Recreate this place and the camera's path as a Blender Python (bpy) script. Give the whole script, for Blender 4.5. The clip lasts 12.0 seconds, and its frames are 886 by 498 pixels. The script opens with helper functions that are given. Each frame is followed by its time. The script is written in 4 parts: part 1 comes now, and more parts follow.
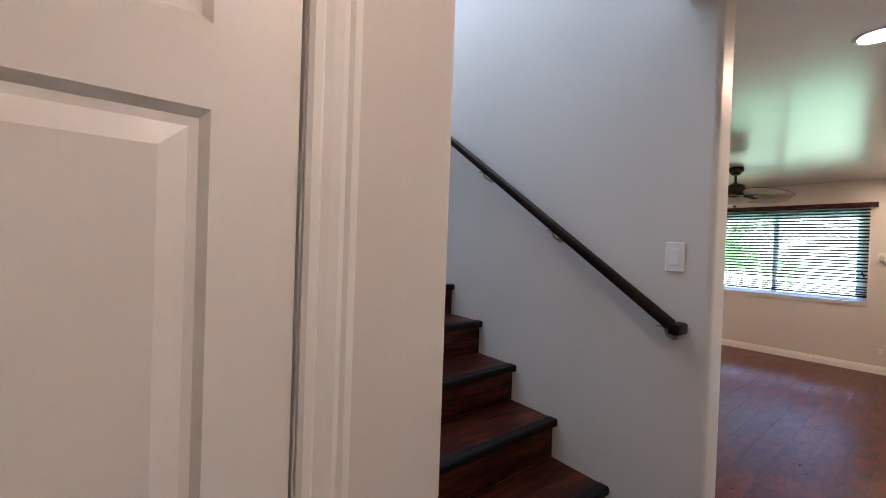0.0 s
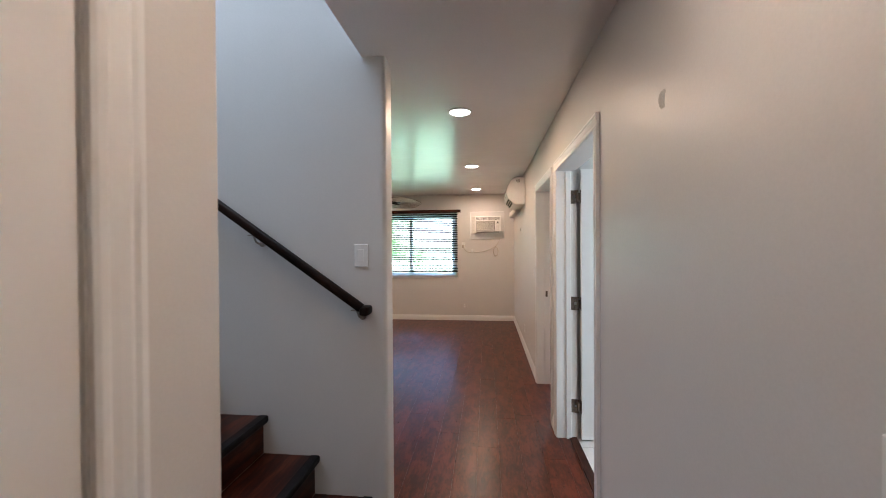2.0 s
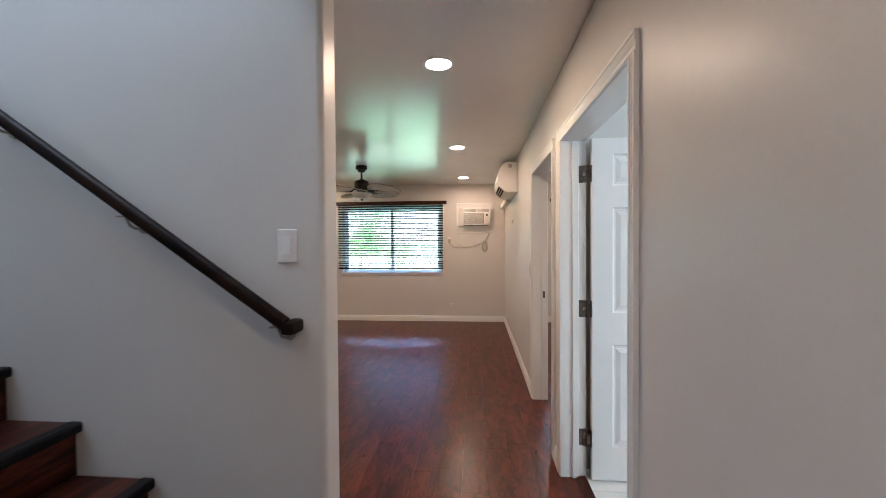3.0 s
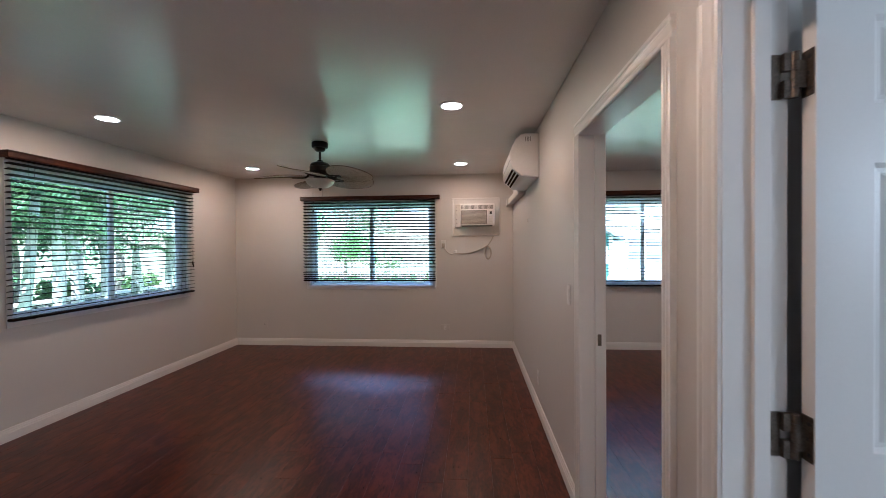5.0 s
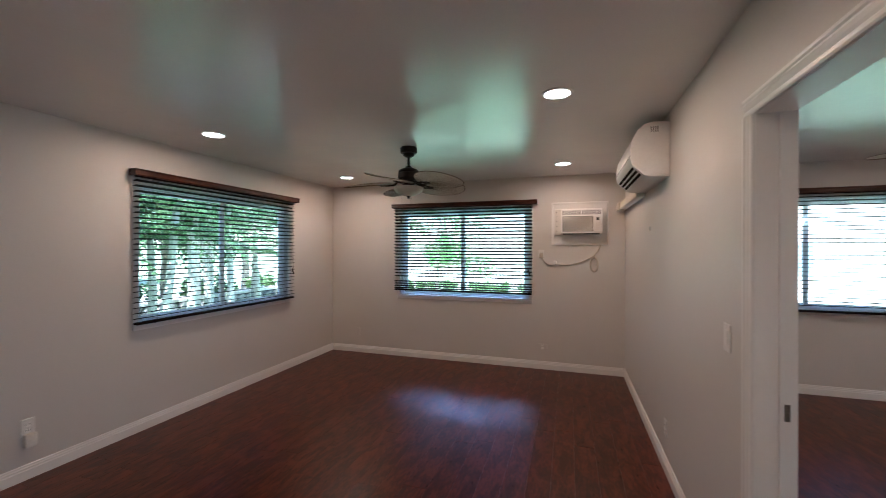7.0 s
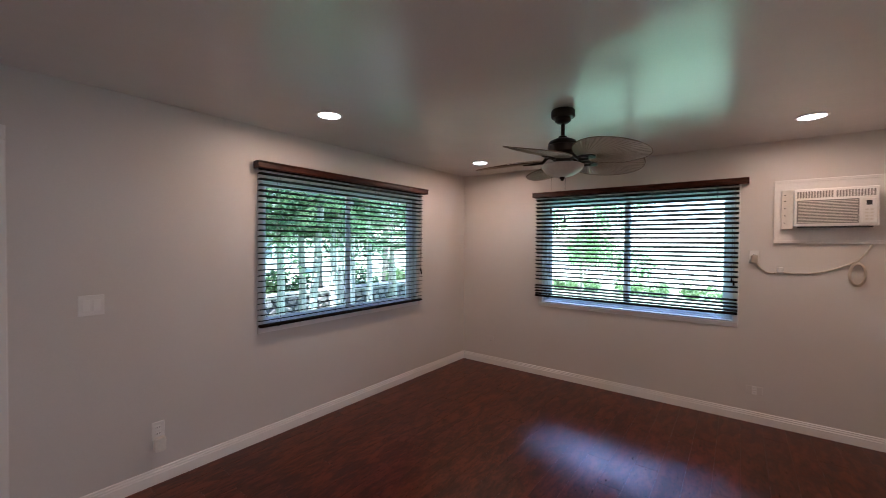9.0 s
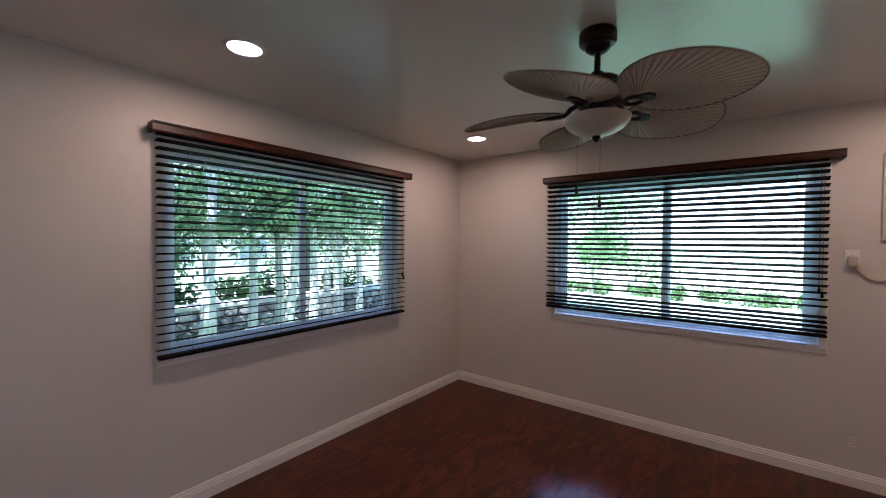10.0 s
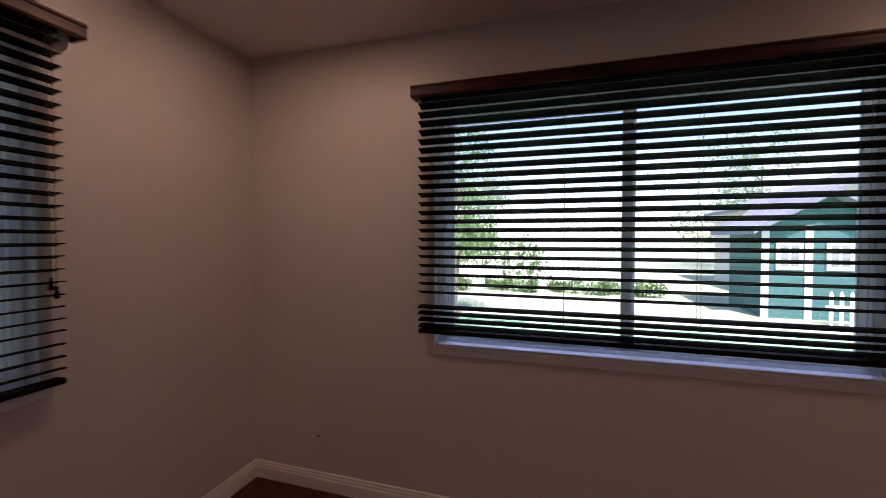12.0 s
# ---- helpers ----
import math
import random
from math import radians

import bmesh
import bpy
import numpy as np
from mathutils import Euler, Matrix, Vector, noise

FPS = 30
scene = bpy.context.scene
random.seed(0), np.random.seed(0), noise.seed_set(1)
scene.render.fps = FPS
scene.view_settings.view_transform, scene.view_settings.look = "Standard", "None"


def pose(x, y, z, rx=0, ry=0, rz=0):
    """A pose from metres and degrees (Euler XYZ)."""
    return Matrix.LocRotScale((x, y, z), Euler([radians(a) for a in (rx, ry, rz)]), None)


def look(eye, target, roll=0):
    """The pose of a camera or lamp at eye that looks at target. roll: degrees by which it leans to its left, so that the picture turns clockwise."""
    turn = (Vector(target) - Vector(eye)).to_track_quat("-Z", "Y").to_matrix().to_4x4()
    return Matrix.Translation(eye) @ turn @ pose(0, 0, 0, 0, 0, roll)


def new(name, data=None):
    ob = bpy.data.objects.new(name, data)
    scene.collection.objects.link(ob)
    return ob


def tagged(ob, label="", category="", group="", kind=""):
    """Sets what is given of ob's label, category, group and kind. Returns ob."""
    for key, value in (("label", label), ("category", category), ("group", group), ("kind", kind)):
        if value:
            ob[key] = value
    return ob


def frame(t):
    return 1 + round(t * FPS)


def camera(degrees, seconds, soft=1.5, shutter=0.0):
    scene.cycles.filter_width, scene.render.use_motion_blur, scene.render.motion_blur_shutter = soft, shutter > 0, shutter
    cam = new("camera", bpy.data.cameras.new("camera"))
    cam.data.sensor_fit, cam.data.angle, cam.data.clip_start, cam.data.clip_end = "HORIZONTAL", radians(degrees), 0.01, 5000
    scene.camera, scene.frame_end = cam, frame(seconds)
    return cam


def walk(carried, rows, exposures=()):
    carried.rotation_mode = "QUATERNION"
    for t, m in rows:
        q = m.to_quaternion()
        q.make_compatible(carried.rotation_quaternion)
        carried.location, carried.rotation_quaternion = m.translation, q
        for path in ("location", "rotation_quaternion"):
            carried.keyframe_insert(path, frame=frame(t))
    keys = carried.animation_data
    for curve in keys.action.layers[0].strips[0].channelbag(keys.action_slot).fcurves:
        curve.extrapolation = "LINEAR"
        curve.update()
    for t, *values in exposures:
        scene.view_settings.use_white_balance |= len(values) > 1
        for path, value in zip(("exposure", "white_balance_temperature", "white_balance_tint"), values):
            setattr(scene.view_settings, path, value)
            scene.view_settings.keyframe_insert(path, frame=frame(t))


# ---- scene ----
cam = camera(97.5, 12.0, 0.8, 0.35)
PATH = [
    (0, (0.204, -0.002, 1.425), (1.433, 1.575, 1.403), 2.0),
    (0.5, (0.218, 0.048, 1.433), (1.448, 1.625, 1.423), 2.1),
    (1, (0.029, 0.044, 1.465), (1.668, 1.191, 1.467), 1.4),
    (1.5, (-0.126, 0.005, 1.476), (1.821, 0.464, 1.478), 0.0),
    (2, (-0.054, 0.012, 1.457), (1.933, 0.233, 1.439), -0.4),
    (2.5, (0.197, 0.008, 1.432), (2.187, 0.199, 1.403), -0.4),
    (3, (0.579, -0.008, 1.418), (2.571, 0.159, 1.382), -0.4),
    (5, (2.021, 0.043, 1.445), (4.015, 0.195, 1.425), -0.4),
    (5.5, (2.183, 0.114, 1.47), (4.177, 0.275, 1.462), -0.4),
    (6, (2.308, 0.114, 1.495), (4.3, 0.298, 1.491), -0.3),
    (6.5, (2.377, 0.114, 1.519), (4.344, 0.478, 1.514), -0.2),
    (7, (2.415, 0.121, 1.523), (4.318, 0.737, 1.522), 0.1),
    (7.5, (2.43, 0.149, 1.525), (4.236, 1.009, 1.519), 0.4),
    (9.5, (3.534, 0.78, 1.567), (5.111, 2.008, 1.53), 0.4),
    (10, (3.95, 0.992, 1.545), (5.528, 2.219, 1.507), 0.4),
    (10.5, (4.387, 1.17, 1.496), (5.997, 2.356, 1.478), -0.2),
    (11, (4.84, 1.391, 1.447), (6.581, 2.377, 1.430), 0.3),
    (11.5, (5.229, 1.584, 1.432), (7.090, 2.317, 1.408), -0.2),
    (12, (5.636, 1.796, 1.401), (7.550, 2.376, 1.354), 0.1),
]
EXPOSURES = [
    (0.0, 3.3, 5650, 6), (1.5, 3.27, 5550, 2), (3.0, 3.3, 5450, 2), (5.0, 2.6, 5130, 6), (5.5, 2.46, 4980, 3), (6.5, 2.50, 4980, 2),
    (7.0, 2.60, 5200, 5), (7.5, 2.72, 5450, 9), (9.5, 2.39, 5250, 12), (10.5, 1.97, 5250, 17), (11.0, 1.72, 5700, 22), (11.5, 1.47, 6050, 29), (12.0, 1.18, 6250, 31)]
walk(cam, [(t, look(eye, target, roll)) for t, eye, target, roll in PATH], EXPOSURES)

# ---- world and sun ----
SUN_EL, SUN_AZ = 58.0, 250.0          # height, and the compass bearing from +y clockwise
world = bpy.data.worlds.new("sky")
scene.world = world
world.use_nodes = True
wn = world.node_tree.nodes
sky = wn.new("ShaderNodeTexSky")
sky.sky_type, sky.sun_disc = "NISHITA", False
sky.sun_elevation, sky.sun_rotation = radians(SUN_EL), radians(SUN_AZ)
world.node_tree.links.new(sky.outputs[0], wn["Background"].inputs[0])
wn["Background"].inputs[1].default_value = 0.15
sun_data = bpy.data.lights.new("sun", "SUN")
sun_data.energy, sun_data.angle, sun_data.color = 5.0, radians(0.5), (1.0, 0.94, 0.85)
sun = new("sun", sun_data)
_d = Vector((math.sin(radians(SUN_AZ)) * math.cos(radians(SUN_EL)), math.cos(radians(SUN_AZ)) * math.cos(radians(SUN_EL)), math.sin(radians(SUN_EL))))
sun.matrix_world = look(_d * 40, (0, 0, 0))

LAMP_W, LAMP_COLOUR = 1.30, (1.0, 0.55, 0.28)


def area_lamp(name, m, sx, sy, watts, colour, shape="RECTANGLE"):
    data = bpy.data.lights.new(name, "AREA")
    data.shape, data.size, data.size_y, data.energy, data.color = shape, sx, sy, watts, colour
    data.spread = radians(180)
    ob = new(name, data)
    ob.matrix_world = m
    return ob


# unseen lamps added as daylight over the stairs and in the bathroom
area_lamp("stair_fill_lamp", look((1.25, 2.6, 4.96), (1.25, 2.6001, 0.0)), 1.0, 3.2, 9.5, (0.80, 0.86, 1.0))
area_lamp("bath_fill_lamp", look((1.5, -2.88, 1.7), (2.4, -0.9, 1.0)), 0.8, 0.8, 5.5, (0.95, 0.98, 1.0))


# lamps added over the sill stand in for skylight under the east blind
area_lamp("window_gap_light", look((7.551, 1.50, 0.911), (6.30, 1.50, 0.25)), 1.70, 0.018, 0.16, (0.46, 0.58, 1.0))
# narrow added beams draw the bright streak on the floor
for k in range(4):
    at_ = Vector((7.530, 0.87 + 0.42 * k, 0.925))
    beam = area_lamp("window_gap_light", look(at_, at_ + Vector((-0.815, -0.205, -0.545))), 0.42, 0.020, 0.009, (0.52, 0.60, 1.0))
    beam.data.spread = radians(16)
# added lamp in the bedroom window stands in for skylight and brightens the room
bedroom_sky = area_lamp("bedroom_window_light", look((7.545, -2.30, 1.90), (5.5, -2.30, 0.2)), 1.60, 0.20, 3.4, (0.60, 0.86, 0.96))
bedroom_sky.data.spread = radians(95)


# ---- materials ----
def material(name, colour, rough=0.5, metal=0.0, var=0.06, scale=3.0, fine=60.0, bump=0.05, dist=0.002, spec=0.5, rough_var=0.08, random_value=0.0, wave=0.0):
    m = bpy.data.materials.new(name)
    m.use_nodes = True
    nt = m.node_tree
    n, l = nt.nodes, nt.links
    b = n["Principled BSDF"]
    b.inputs["Metallic"].default_value = metal
    b.inputs["Specular IOR Level"].default_value = spec
    geo = n.new("ShaderNodeNewGeometry")
    n1, n2 = n.new("ShaderNodeTexNoise"), n.new("ShaderNodeTexNoise")
    n1.inputs["Scale"].default_value, n1.inputs["Detail"].default_value = scale, 4
    n2.inputs["Scale"].default_value, n2.inputs["Detail"].default_value = fine, 3
    for k in (n1, n2):
        l.new(geo.outputs["Position"], k.inputs["Vector"])
    add = n.new("ShaderNodeMath")
    add.operation = "ADD"
    l.new(n1.outputs[0], add.inputs[0])
    l.new(n2.outputs[0], add.inputs[1])
    mr = n.new("ShaderNodeMapRange")
    mr.inputs[1].default_value, mr.inputs[2].default_value = 0.7, 1.3
    mr.inputs[3].default_value, mr.inputs[4].default_value = 1 - var, 1 + var
    l.new(add.outputs[0], mr.inputs[0])
    hsv = n.new("ShaderNodeHueSaturation")
    hsv.inputs["Color"].default_value = (*colour, 1)
    if random_value:
        oi = n.new("ShaderNodeObjectInfo")
        rr = n.new("ShaderNodeMapRange")
        rr.inputs[3].default_value, rr.inputs[4].default_value = 1 - random_value, 1 + random_value
        l.new(oi.outputs["Random"], rr.inputs[0])
        mul = n.new("ShaderNodeMath")
        mul.operation = "MULTIPLY"
        l.new(mr.outputs[0], mul.inputs[0])
        l.new(rr.outputs[0], mul.inputs[1])
        l.new(mul.outputs[0], hsv.inputs["Value"])
    else:
        l.new(mr.outputs[0], hsv.inputs["Value"])
    l.new(hsv.outputs[0], b.inputs["Base Color"])
    r = n.new("ShaderNodeMapRange")
    r.inputs[1].default_value, r.inputs[2].default_value = 0.3, 0.7
    r.inputs[3].default_value, r.inputs[4].default_value = max(0.02, rough - rough_var), min(1, rough + rough_var)
    l.new(n1.outputs[0], r.inputs[0])
    l.new(r.outputs[0], b.inputs["Roughness"])
    if bump:
        bp = n.new("ShaderNodeBump")
        bp.inputs["Strength"].default_value, bp.inputs["Distance"].default_value = bump, dist
        l.new(n2.outputs[0], bp.inputs["Height"])
        l.new(bp.outputs[0], b.inputs["Normal"])
        if wave:
            broad = n.new("ShaderNodeBump")
            broad.inputs["Strength"].default_value, broad.inputs["Distance"].default_value = 1.0, wave
            l.new(n1.outputs[0], broad.inputs["Height"])
            l.new(broad.outputs[0], bp.inputs["Normal"])
    return m


def wood_material(name, dark, mid, light, stretch, rough=0.35, bump=0.25, random_shift=True, wave=0.0, spec=0.5):
    """Wood with grain along the axis whose stretch is smallest."""
    m = bpy.data.materials.new(name)
    m.use_nodes = True
    nt = m.node_tree
    n, l = nt.nodes, nt.links
    b = n["Principled BSDF"]
    b.inputs["Specular IOR Level"].default_value = spec
    geo, oi = n.new("ShaderNodeNewGeometry"), n.new("ShaderNodeObjectInfo")
    sc = n.new("ShaderNodeVectorMath")
    sc.operation = "SCALE"
    sc.inputs[0].default_value = (13.0, 7.0, 5.0)
    l.new(oi.outputs["Random"], sc.inputs["Scale"])
    off = n.new("ShaderNodeVectorMath")
    off.operation = "ADD"
    l.new(geo.outputs["Position"], off.inputs[0])
    l.new(sc.outputs[0], off.inputs[1])
    mp = n.new("ShaderNodeMapping")
    mp.inputs["Scale"].default_value = stretch
    l.new((off if random_shift else geo).outputs[0], mp.inputs[0])
    grain, streak = n.new("ShaderNodeTexNoise"), n.new("ShaderNodeTexNoise")
    grain.inputs["Scale"].default_value, grain.inputs["Detail"].default_value, grain.inputs["Roughness"].default_value = 9.0, 6, 0.65
    streak.inputs["Scale"].default_value, streak.inputs["Detail"].default_value, streak.inputs["Distortion"].default_value = 2.2, 3, 0.6
    l.new(mp.outputs[0], grain.inputs["Vector"])
    l.new(mp.outputs[0], streak.inputs["Vector"])
    mix = n.new("ShaderNodeMath")
    mix.operation = "MULTIPLY_ADD"
    mix.inputs[1].default_value = 0.55
    l.new(streak.outputs[0], mix.inputs[0])
    half = n.new("ShaderNodeMath")
    half.operation = "MULTIPLY"
    half.inputs[1].default_value = 0.45
    l.new(grain.outputs[0], half.inputs[0])
    l.new(half.outputs[0], mix.inputs[2])
    ramp = n.new("ShaderNodeValToRGB")
    e = ramp.color_ramp.elements
    e[0].position, e[0].color = 0.41, (*dark, 1)
    e[1].position, e[1].color = 0.59, (*light, 1)
    k = ramp.color_ramp.elements.new(0.5)
    k.color = (*mid, 1)
    l.new(mix.outputs[0], ramp.inputs[0])
    hsv = n.new("ShaderNodeHueSaturation")
    rr = n.new("ShaderNodeMapRange")
    rr.inputs[3].default_value, rr.inputs[4].default_value = 0.92, 1.08
    l.new(oi.outputs["Random"], rr.inputs[0])
    l.new(rr.outputs[0], hsv.inputs["Value"])
    l.new(ramp.outputs[0], hsv.inputs["Color"])
    l.new(hsv.outputs[0], b.inputs["Base Color"])
    ro = n.new("ShaderNodeMapRange")
    ro.inputs[3].default_value, ro.inputs[4].default_value = rough - 0.07, rough + 0.1
    l.new(grain.outputs[0], ro.inputs[0])
    l.new(ro.outputs[0], b.inputs["Roughness"])
    height = mix
    if wave:
        wv = n.new("ShaderNodeTexNoise")
        wv.inputs["Scale"].default_value, wv.inputs["Detail"].default_value = 14.0, 2
        wm = n.new("ShaderNodeMapping")
        wm.inputs["Scale"].default_value = (0.8, 1.6, 1)
        l.new(geo.outputs["Position"], wm.inputs[0])
        l.new(wm.outputs[0], wv.inputs["Vector"])
        height = n.new("ShaderNodeMath")
        height.operation = "MULTIPLY_ADD"
        height.inputs[1].default_value = wave
        l.new(wv.outputs[0], height.inputs[0])
        l.new(streak.outputs[0], height.inputs[2])
    bp = n.new("ShaderNodeBump")
    bp.inputs["Strength"].default_value, bp.inputs["Distance"].default_value = bump, 0.003
    l.new(height.outputs[0], bp.inputs["Height"])
    l.new(bp.outputs[0], b.inputs["Normal"])
    return m


def glass_material(name, tint=(1, 1, 1), rough=0.0):
    m = bpy.data.materials.new(name)
    m.use_nodes = True
    b = m.node_tree.nodes["Principled BSDF"]
    b.inputs["Base Color"].default_value = (*tint, 1)
    b.inputs["Transmission Weight"].default_value, b.inputs["Roughness"].default_value, b.inputs["IOR"].default_value = 1.0, rough, 1.45
    return m


def glow_material(name, colour, strength):
    m = bpy.data.materials.new(name)
    m.use_nodes = True
    b = m.node_tree.nodes["Principled BSDF"]
    b.inputs["Base Color"].default_value = (0.9, 0.9, 0.9, 1)
    b.inputs["Emission Color"].default_value = (*colour, 1)
    b.inputs["Emission Strength"].default_value = strength
    return m


def leaf_material(name, colour, light):
    m = material(name, colour, 0.5, 0, 0.35, 1.2, 9.0, 0)
    b = m.node_tree.nodes["Principled BSDF"]
    b.inputs["Transmission Weight"].default_value = 0.0
    n, l = m.node_tree.nodes, m.node_tree.links
    tr, mx = n.new("ShaderNodeBsdfTranslucent"), n.new("ShaderNodeMixShader")
    tr.inputs[0].default_value = (*light, 1)
    mx.inputs[0].default_value = 0.4
    out = n["Material Output"]
    l.new(b.outputs[0], mx.inputs[1])
    l.new(tr.outputs[0], mx.inputs[2])
    l.new(mx.outputs[0], out.inputs[0])
    return m


WALL = material("wall_paint", (0.64, 0.615, 0.585), 0.45, 0, 0.03, 1.6, 170, 0.10, 0.0012, rough_var=0.05, wave=0.005)
CEIL = material("ceiling_paint", (0.82, 0.80, 0.775), 0.24, 0, 0.025, 1.6, 120, 0.07, 0.0012, rough_var=0.03, wave=0.007)
TRIM = material("white_trim_paint", (0.80, 0.79, 0.77), 0.32, 0, 0.012, 5, 90, 0.02, 0.001, rough_var=0.0)
DOOR = material("white_door_paint", (0.80, 0.785, 0.765), 0.36, 0, 0.012, 4, 140, 0.04, 0.0008, rough_var=0.0)
VINYL = material("white_vinyl", (0.84, 0.85, 0.87), 0.35, 0, 0.03, 6, 80, 0.0)
PLASTIC = material("white_plastic", (0.76, 0.75, 0.73), 0.38, 0, 0.04, 8, 90, 0.02, 0.0005)
OLDPLASTIC = material("aged_white_plastic", (0.66, 0.63, 0.58), 0.45, 0, 0.06, 6, 90, 0.02, 0.0005)
DARKPLASTIC = material("dark_plastic", (0.03, 0.03, 0.032), 0.5, 0, 0.15, 20, 90, 0.0)
BLACK_SLOT = material("black_slot", (0.004, 0.004, 0.004), 0.8, 0, 0.1, 20, 90, 0.0, spec=0.05)
BRONZE = material("dark_bronze_metal", (0.010, 0.008, 0.007), 0.42, 0.3, 0.25, 12, 90, 0.05)
STEEL = material("worn_hinge_steel", (0.13, 0.105, 0.085), 0.4, 0.8, 0.4, 60, 200, 0.1)
BRASS_DARK = material("tarnished_metal", (0.34, 0.30, 0.25), 0.4, 0.9, 0.15, 30, 120, 0.03)
NICKEL = material("satin_nickel", (0.55, 0.50, 0.44), 0.28, 1.0, 0.08, 30, 200, 0.02)
TAPE = material("blue_masking_tape", (0.03, 0.16, 0.55), 0.7, 0, 0.1, 30, 200, 0.1)
TILE = material("white_floor_tile", (0.78, 0.78, 0.77), 0.2, 0, 0.03, 3, 40, 0.02)
_n, _l = VINYL.node_tree.nodes, VINYL.node_tree.links
_tr, _mx = _n.new("ShaderNodeBsdfTranslucent"), _n.new("ShaderNodeMixShader")
_tr.inputs[0].default_value, _mx.inputs[0].default_value = (0.86, 0.87, 0.90, 1), 0.45
_l.new(_n["Principled BSDF"].outputs[0], _mx.inputs[1])
_l.new(_tr.outputs[0], _mx.inputs[2])
_l.new(_mx.outputs[0], _n["Material Output"].inputs[0])
GLASS = glass_material("window_glass")
OPAL = material("frosted_lamp_glass", (0.72, 0.70, 0.64), 0.35, 0, 0.08, 14, 60, 0.02)
GLOW = glow_material("lamp_lens", (1.0, 0.93, 0.86), 9.0)
BLADE = wood_material("palm_blade", (0.66, 0.63, 0.58), (0.74, 0.71, 0.66), (0.82, 0.80, 0.76), (3, 3, 3), 0.55, 0.2, False)
_n, _l = BLADE.node_tree.nodes, BLADE.node_tree.links
_tr, _mx = _n.new("ShaderNodeBsdfTranslucent"), _n.new("ShaderNodeMixShader")
_tr.inputs[0].default_value, _mx.inputs[0].default_value = (0.82, 0.80, 0.74, 1), 0.5
_l.new(_n["Principled BSDF"].outputs[0], _mx.inputs[1])
_l.new(_tr.outputs[0], _mx.inputs[2])
_l.new(_mx.outputs[0], _n["Material Output"].inputs[0])
BLADE_RIB = material("blade_rib_cane", (0.36, 0.32, 0.26), 0.6, 0, 0.2, 30, 90, 0.0)
BLADE_EDGE = material("blade_rim_cane", (0.20, 0.165, 0.125), 0.55, 0, 0.3, 30, 90, 0.1)
SLAT = wood_material("blind_slat_wood", (0.003, 0.002, 0.0017), (0.006, 0.0033, 0.0026), (0.011, 0.006, 0.0045), (1.2, 1.2, 8), 0.6, 0.05, spec=0.08)
VALANCE = wood_material("valance_wood", (0.022, 0.0065, 0.004), (0.048, 0.0135, 0.0075), (0.075, 0.022, 0.012), (1.6, 1.6, 9), 0.4, 0.1, False, spec=0.25)
FLOOR = wood_material("floor_plank_wood", (0.034, 0.0060, 0.0026), (0.072, 0.0140, 0.0060), (0.125, 0.0270, 0.0115), (2.4, 6.5, 1.0), 0.29, 0.22, True, 1.3, spec=0.33)
TREAD = wood_material("stair_wood", (0.010, 0.0020, 0.0010), (0.034, 0.0068, 0.0030), (0.080, 0.020, 0.0085), (1.0, 6.5, 6.5), 0.36, 0.15, spec=0.2)
NOSING = material("black_stair_nosing", (0.006, 0.005, 0.005), 0.55, 0, 0.2, 30, 120, 0.1, spec=0.15)
RAIL = wood_material("handrail_wood", (0.006, 0.0028, 0.0018), (0.012, 0.0056, 0.0034), (0.022, 0.010, 0.006), (8, 1.2, 1.2), 0.42, 0.03, False, spec=0.12)
GRILLE = material("grey_vent_plastic", (0.20, 0.19, 0.18), 0.5, 0, 0.06, 8, 90, 0.0)
CORD = material("beige_cord", (0.50, 0.45, 0.38), 0.6, 0, 0.1, 40, 90, 0.0)
STRING = material("blind_cord", (0.05, 0.035, 0.03), 0.8, 0, 0.1, 40, 90, 0.0)
# far grass with the overexposed glare put into its colour
FIELD = material("glare_pale_grass", (0.30, 0.37, 0.25), 0.9, 0, 0.2, 0.5, 12, 0.3, 0.02)
LAWN = material("lawn_grass", (0.20, 0.37, 0.21), 0.85, 0, 0.45, 0.6, 14, 0.5, 0.03)
PALE = material("pale_concrete", (0.50, 0.48, 0.44), 0.85, 0, 0.12, 0.8, 22, 0.2, 0.005)
STONE = material("garden_stone", (0.26, 0.25, 0.24), 0.85, 0, 0.3, 3, 40, 0.5, 0.01, random_value=0.35)
MORTAR = material("dark_mortar", (0.16, 0.155, 0.15), 0.9, 0, 0.2, 6, 60, 0.4, 0.005)
BARK = material("grey_bark", (0.26, 0.23, 0.19), 0.85, 0, 0.35, 4, 30, 0.6, 0.01)
BAMBOO = material("palm_stem", (0.40, 0.40, 0.36), 0.5, 0, 0.25, 4, 30, 0.1, 0.002)
# sun and shade are put into these leaf colours, one copy per brightness
LEAF = leaf_material("garden_leaf", (0.055, 0.115, 0.055), (0.13, 0.24, 0.10))
LEAF_LIGHT = leaf_material("sun_lightened_leaf", (0.12, 0.20, 0.085), (0.26, 0.40, 0.15))
LEAF_DARK = leaf_material("shade_leaf", (0.035, 0.080, 0.045), (0.08, 0.16, 0.075))
# palest copy: outdoor glare put into the colour of distant foliage
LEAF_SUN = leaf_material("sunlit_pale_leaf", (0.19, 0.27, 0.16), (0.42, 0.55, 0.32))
PETAL = material("white_petal", (0.75, 0.74, 0.70), 0.7, 0, 0.05, 5, 40, 0.0)
TEAL = material("teal_siding", (0.050, 0.155, 0.150), 0.7, 0, 0.08, 1.5, 30, 0.1, 0.003)
PALEHOUSE = material("cream_stucco", (0.62, 0.60, 0.54), 0.85, 0, 0.06, 1.0, 40, 0.2, 0.003)
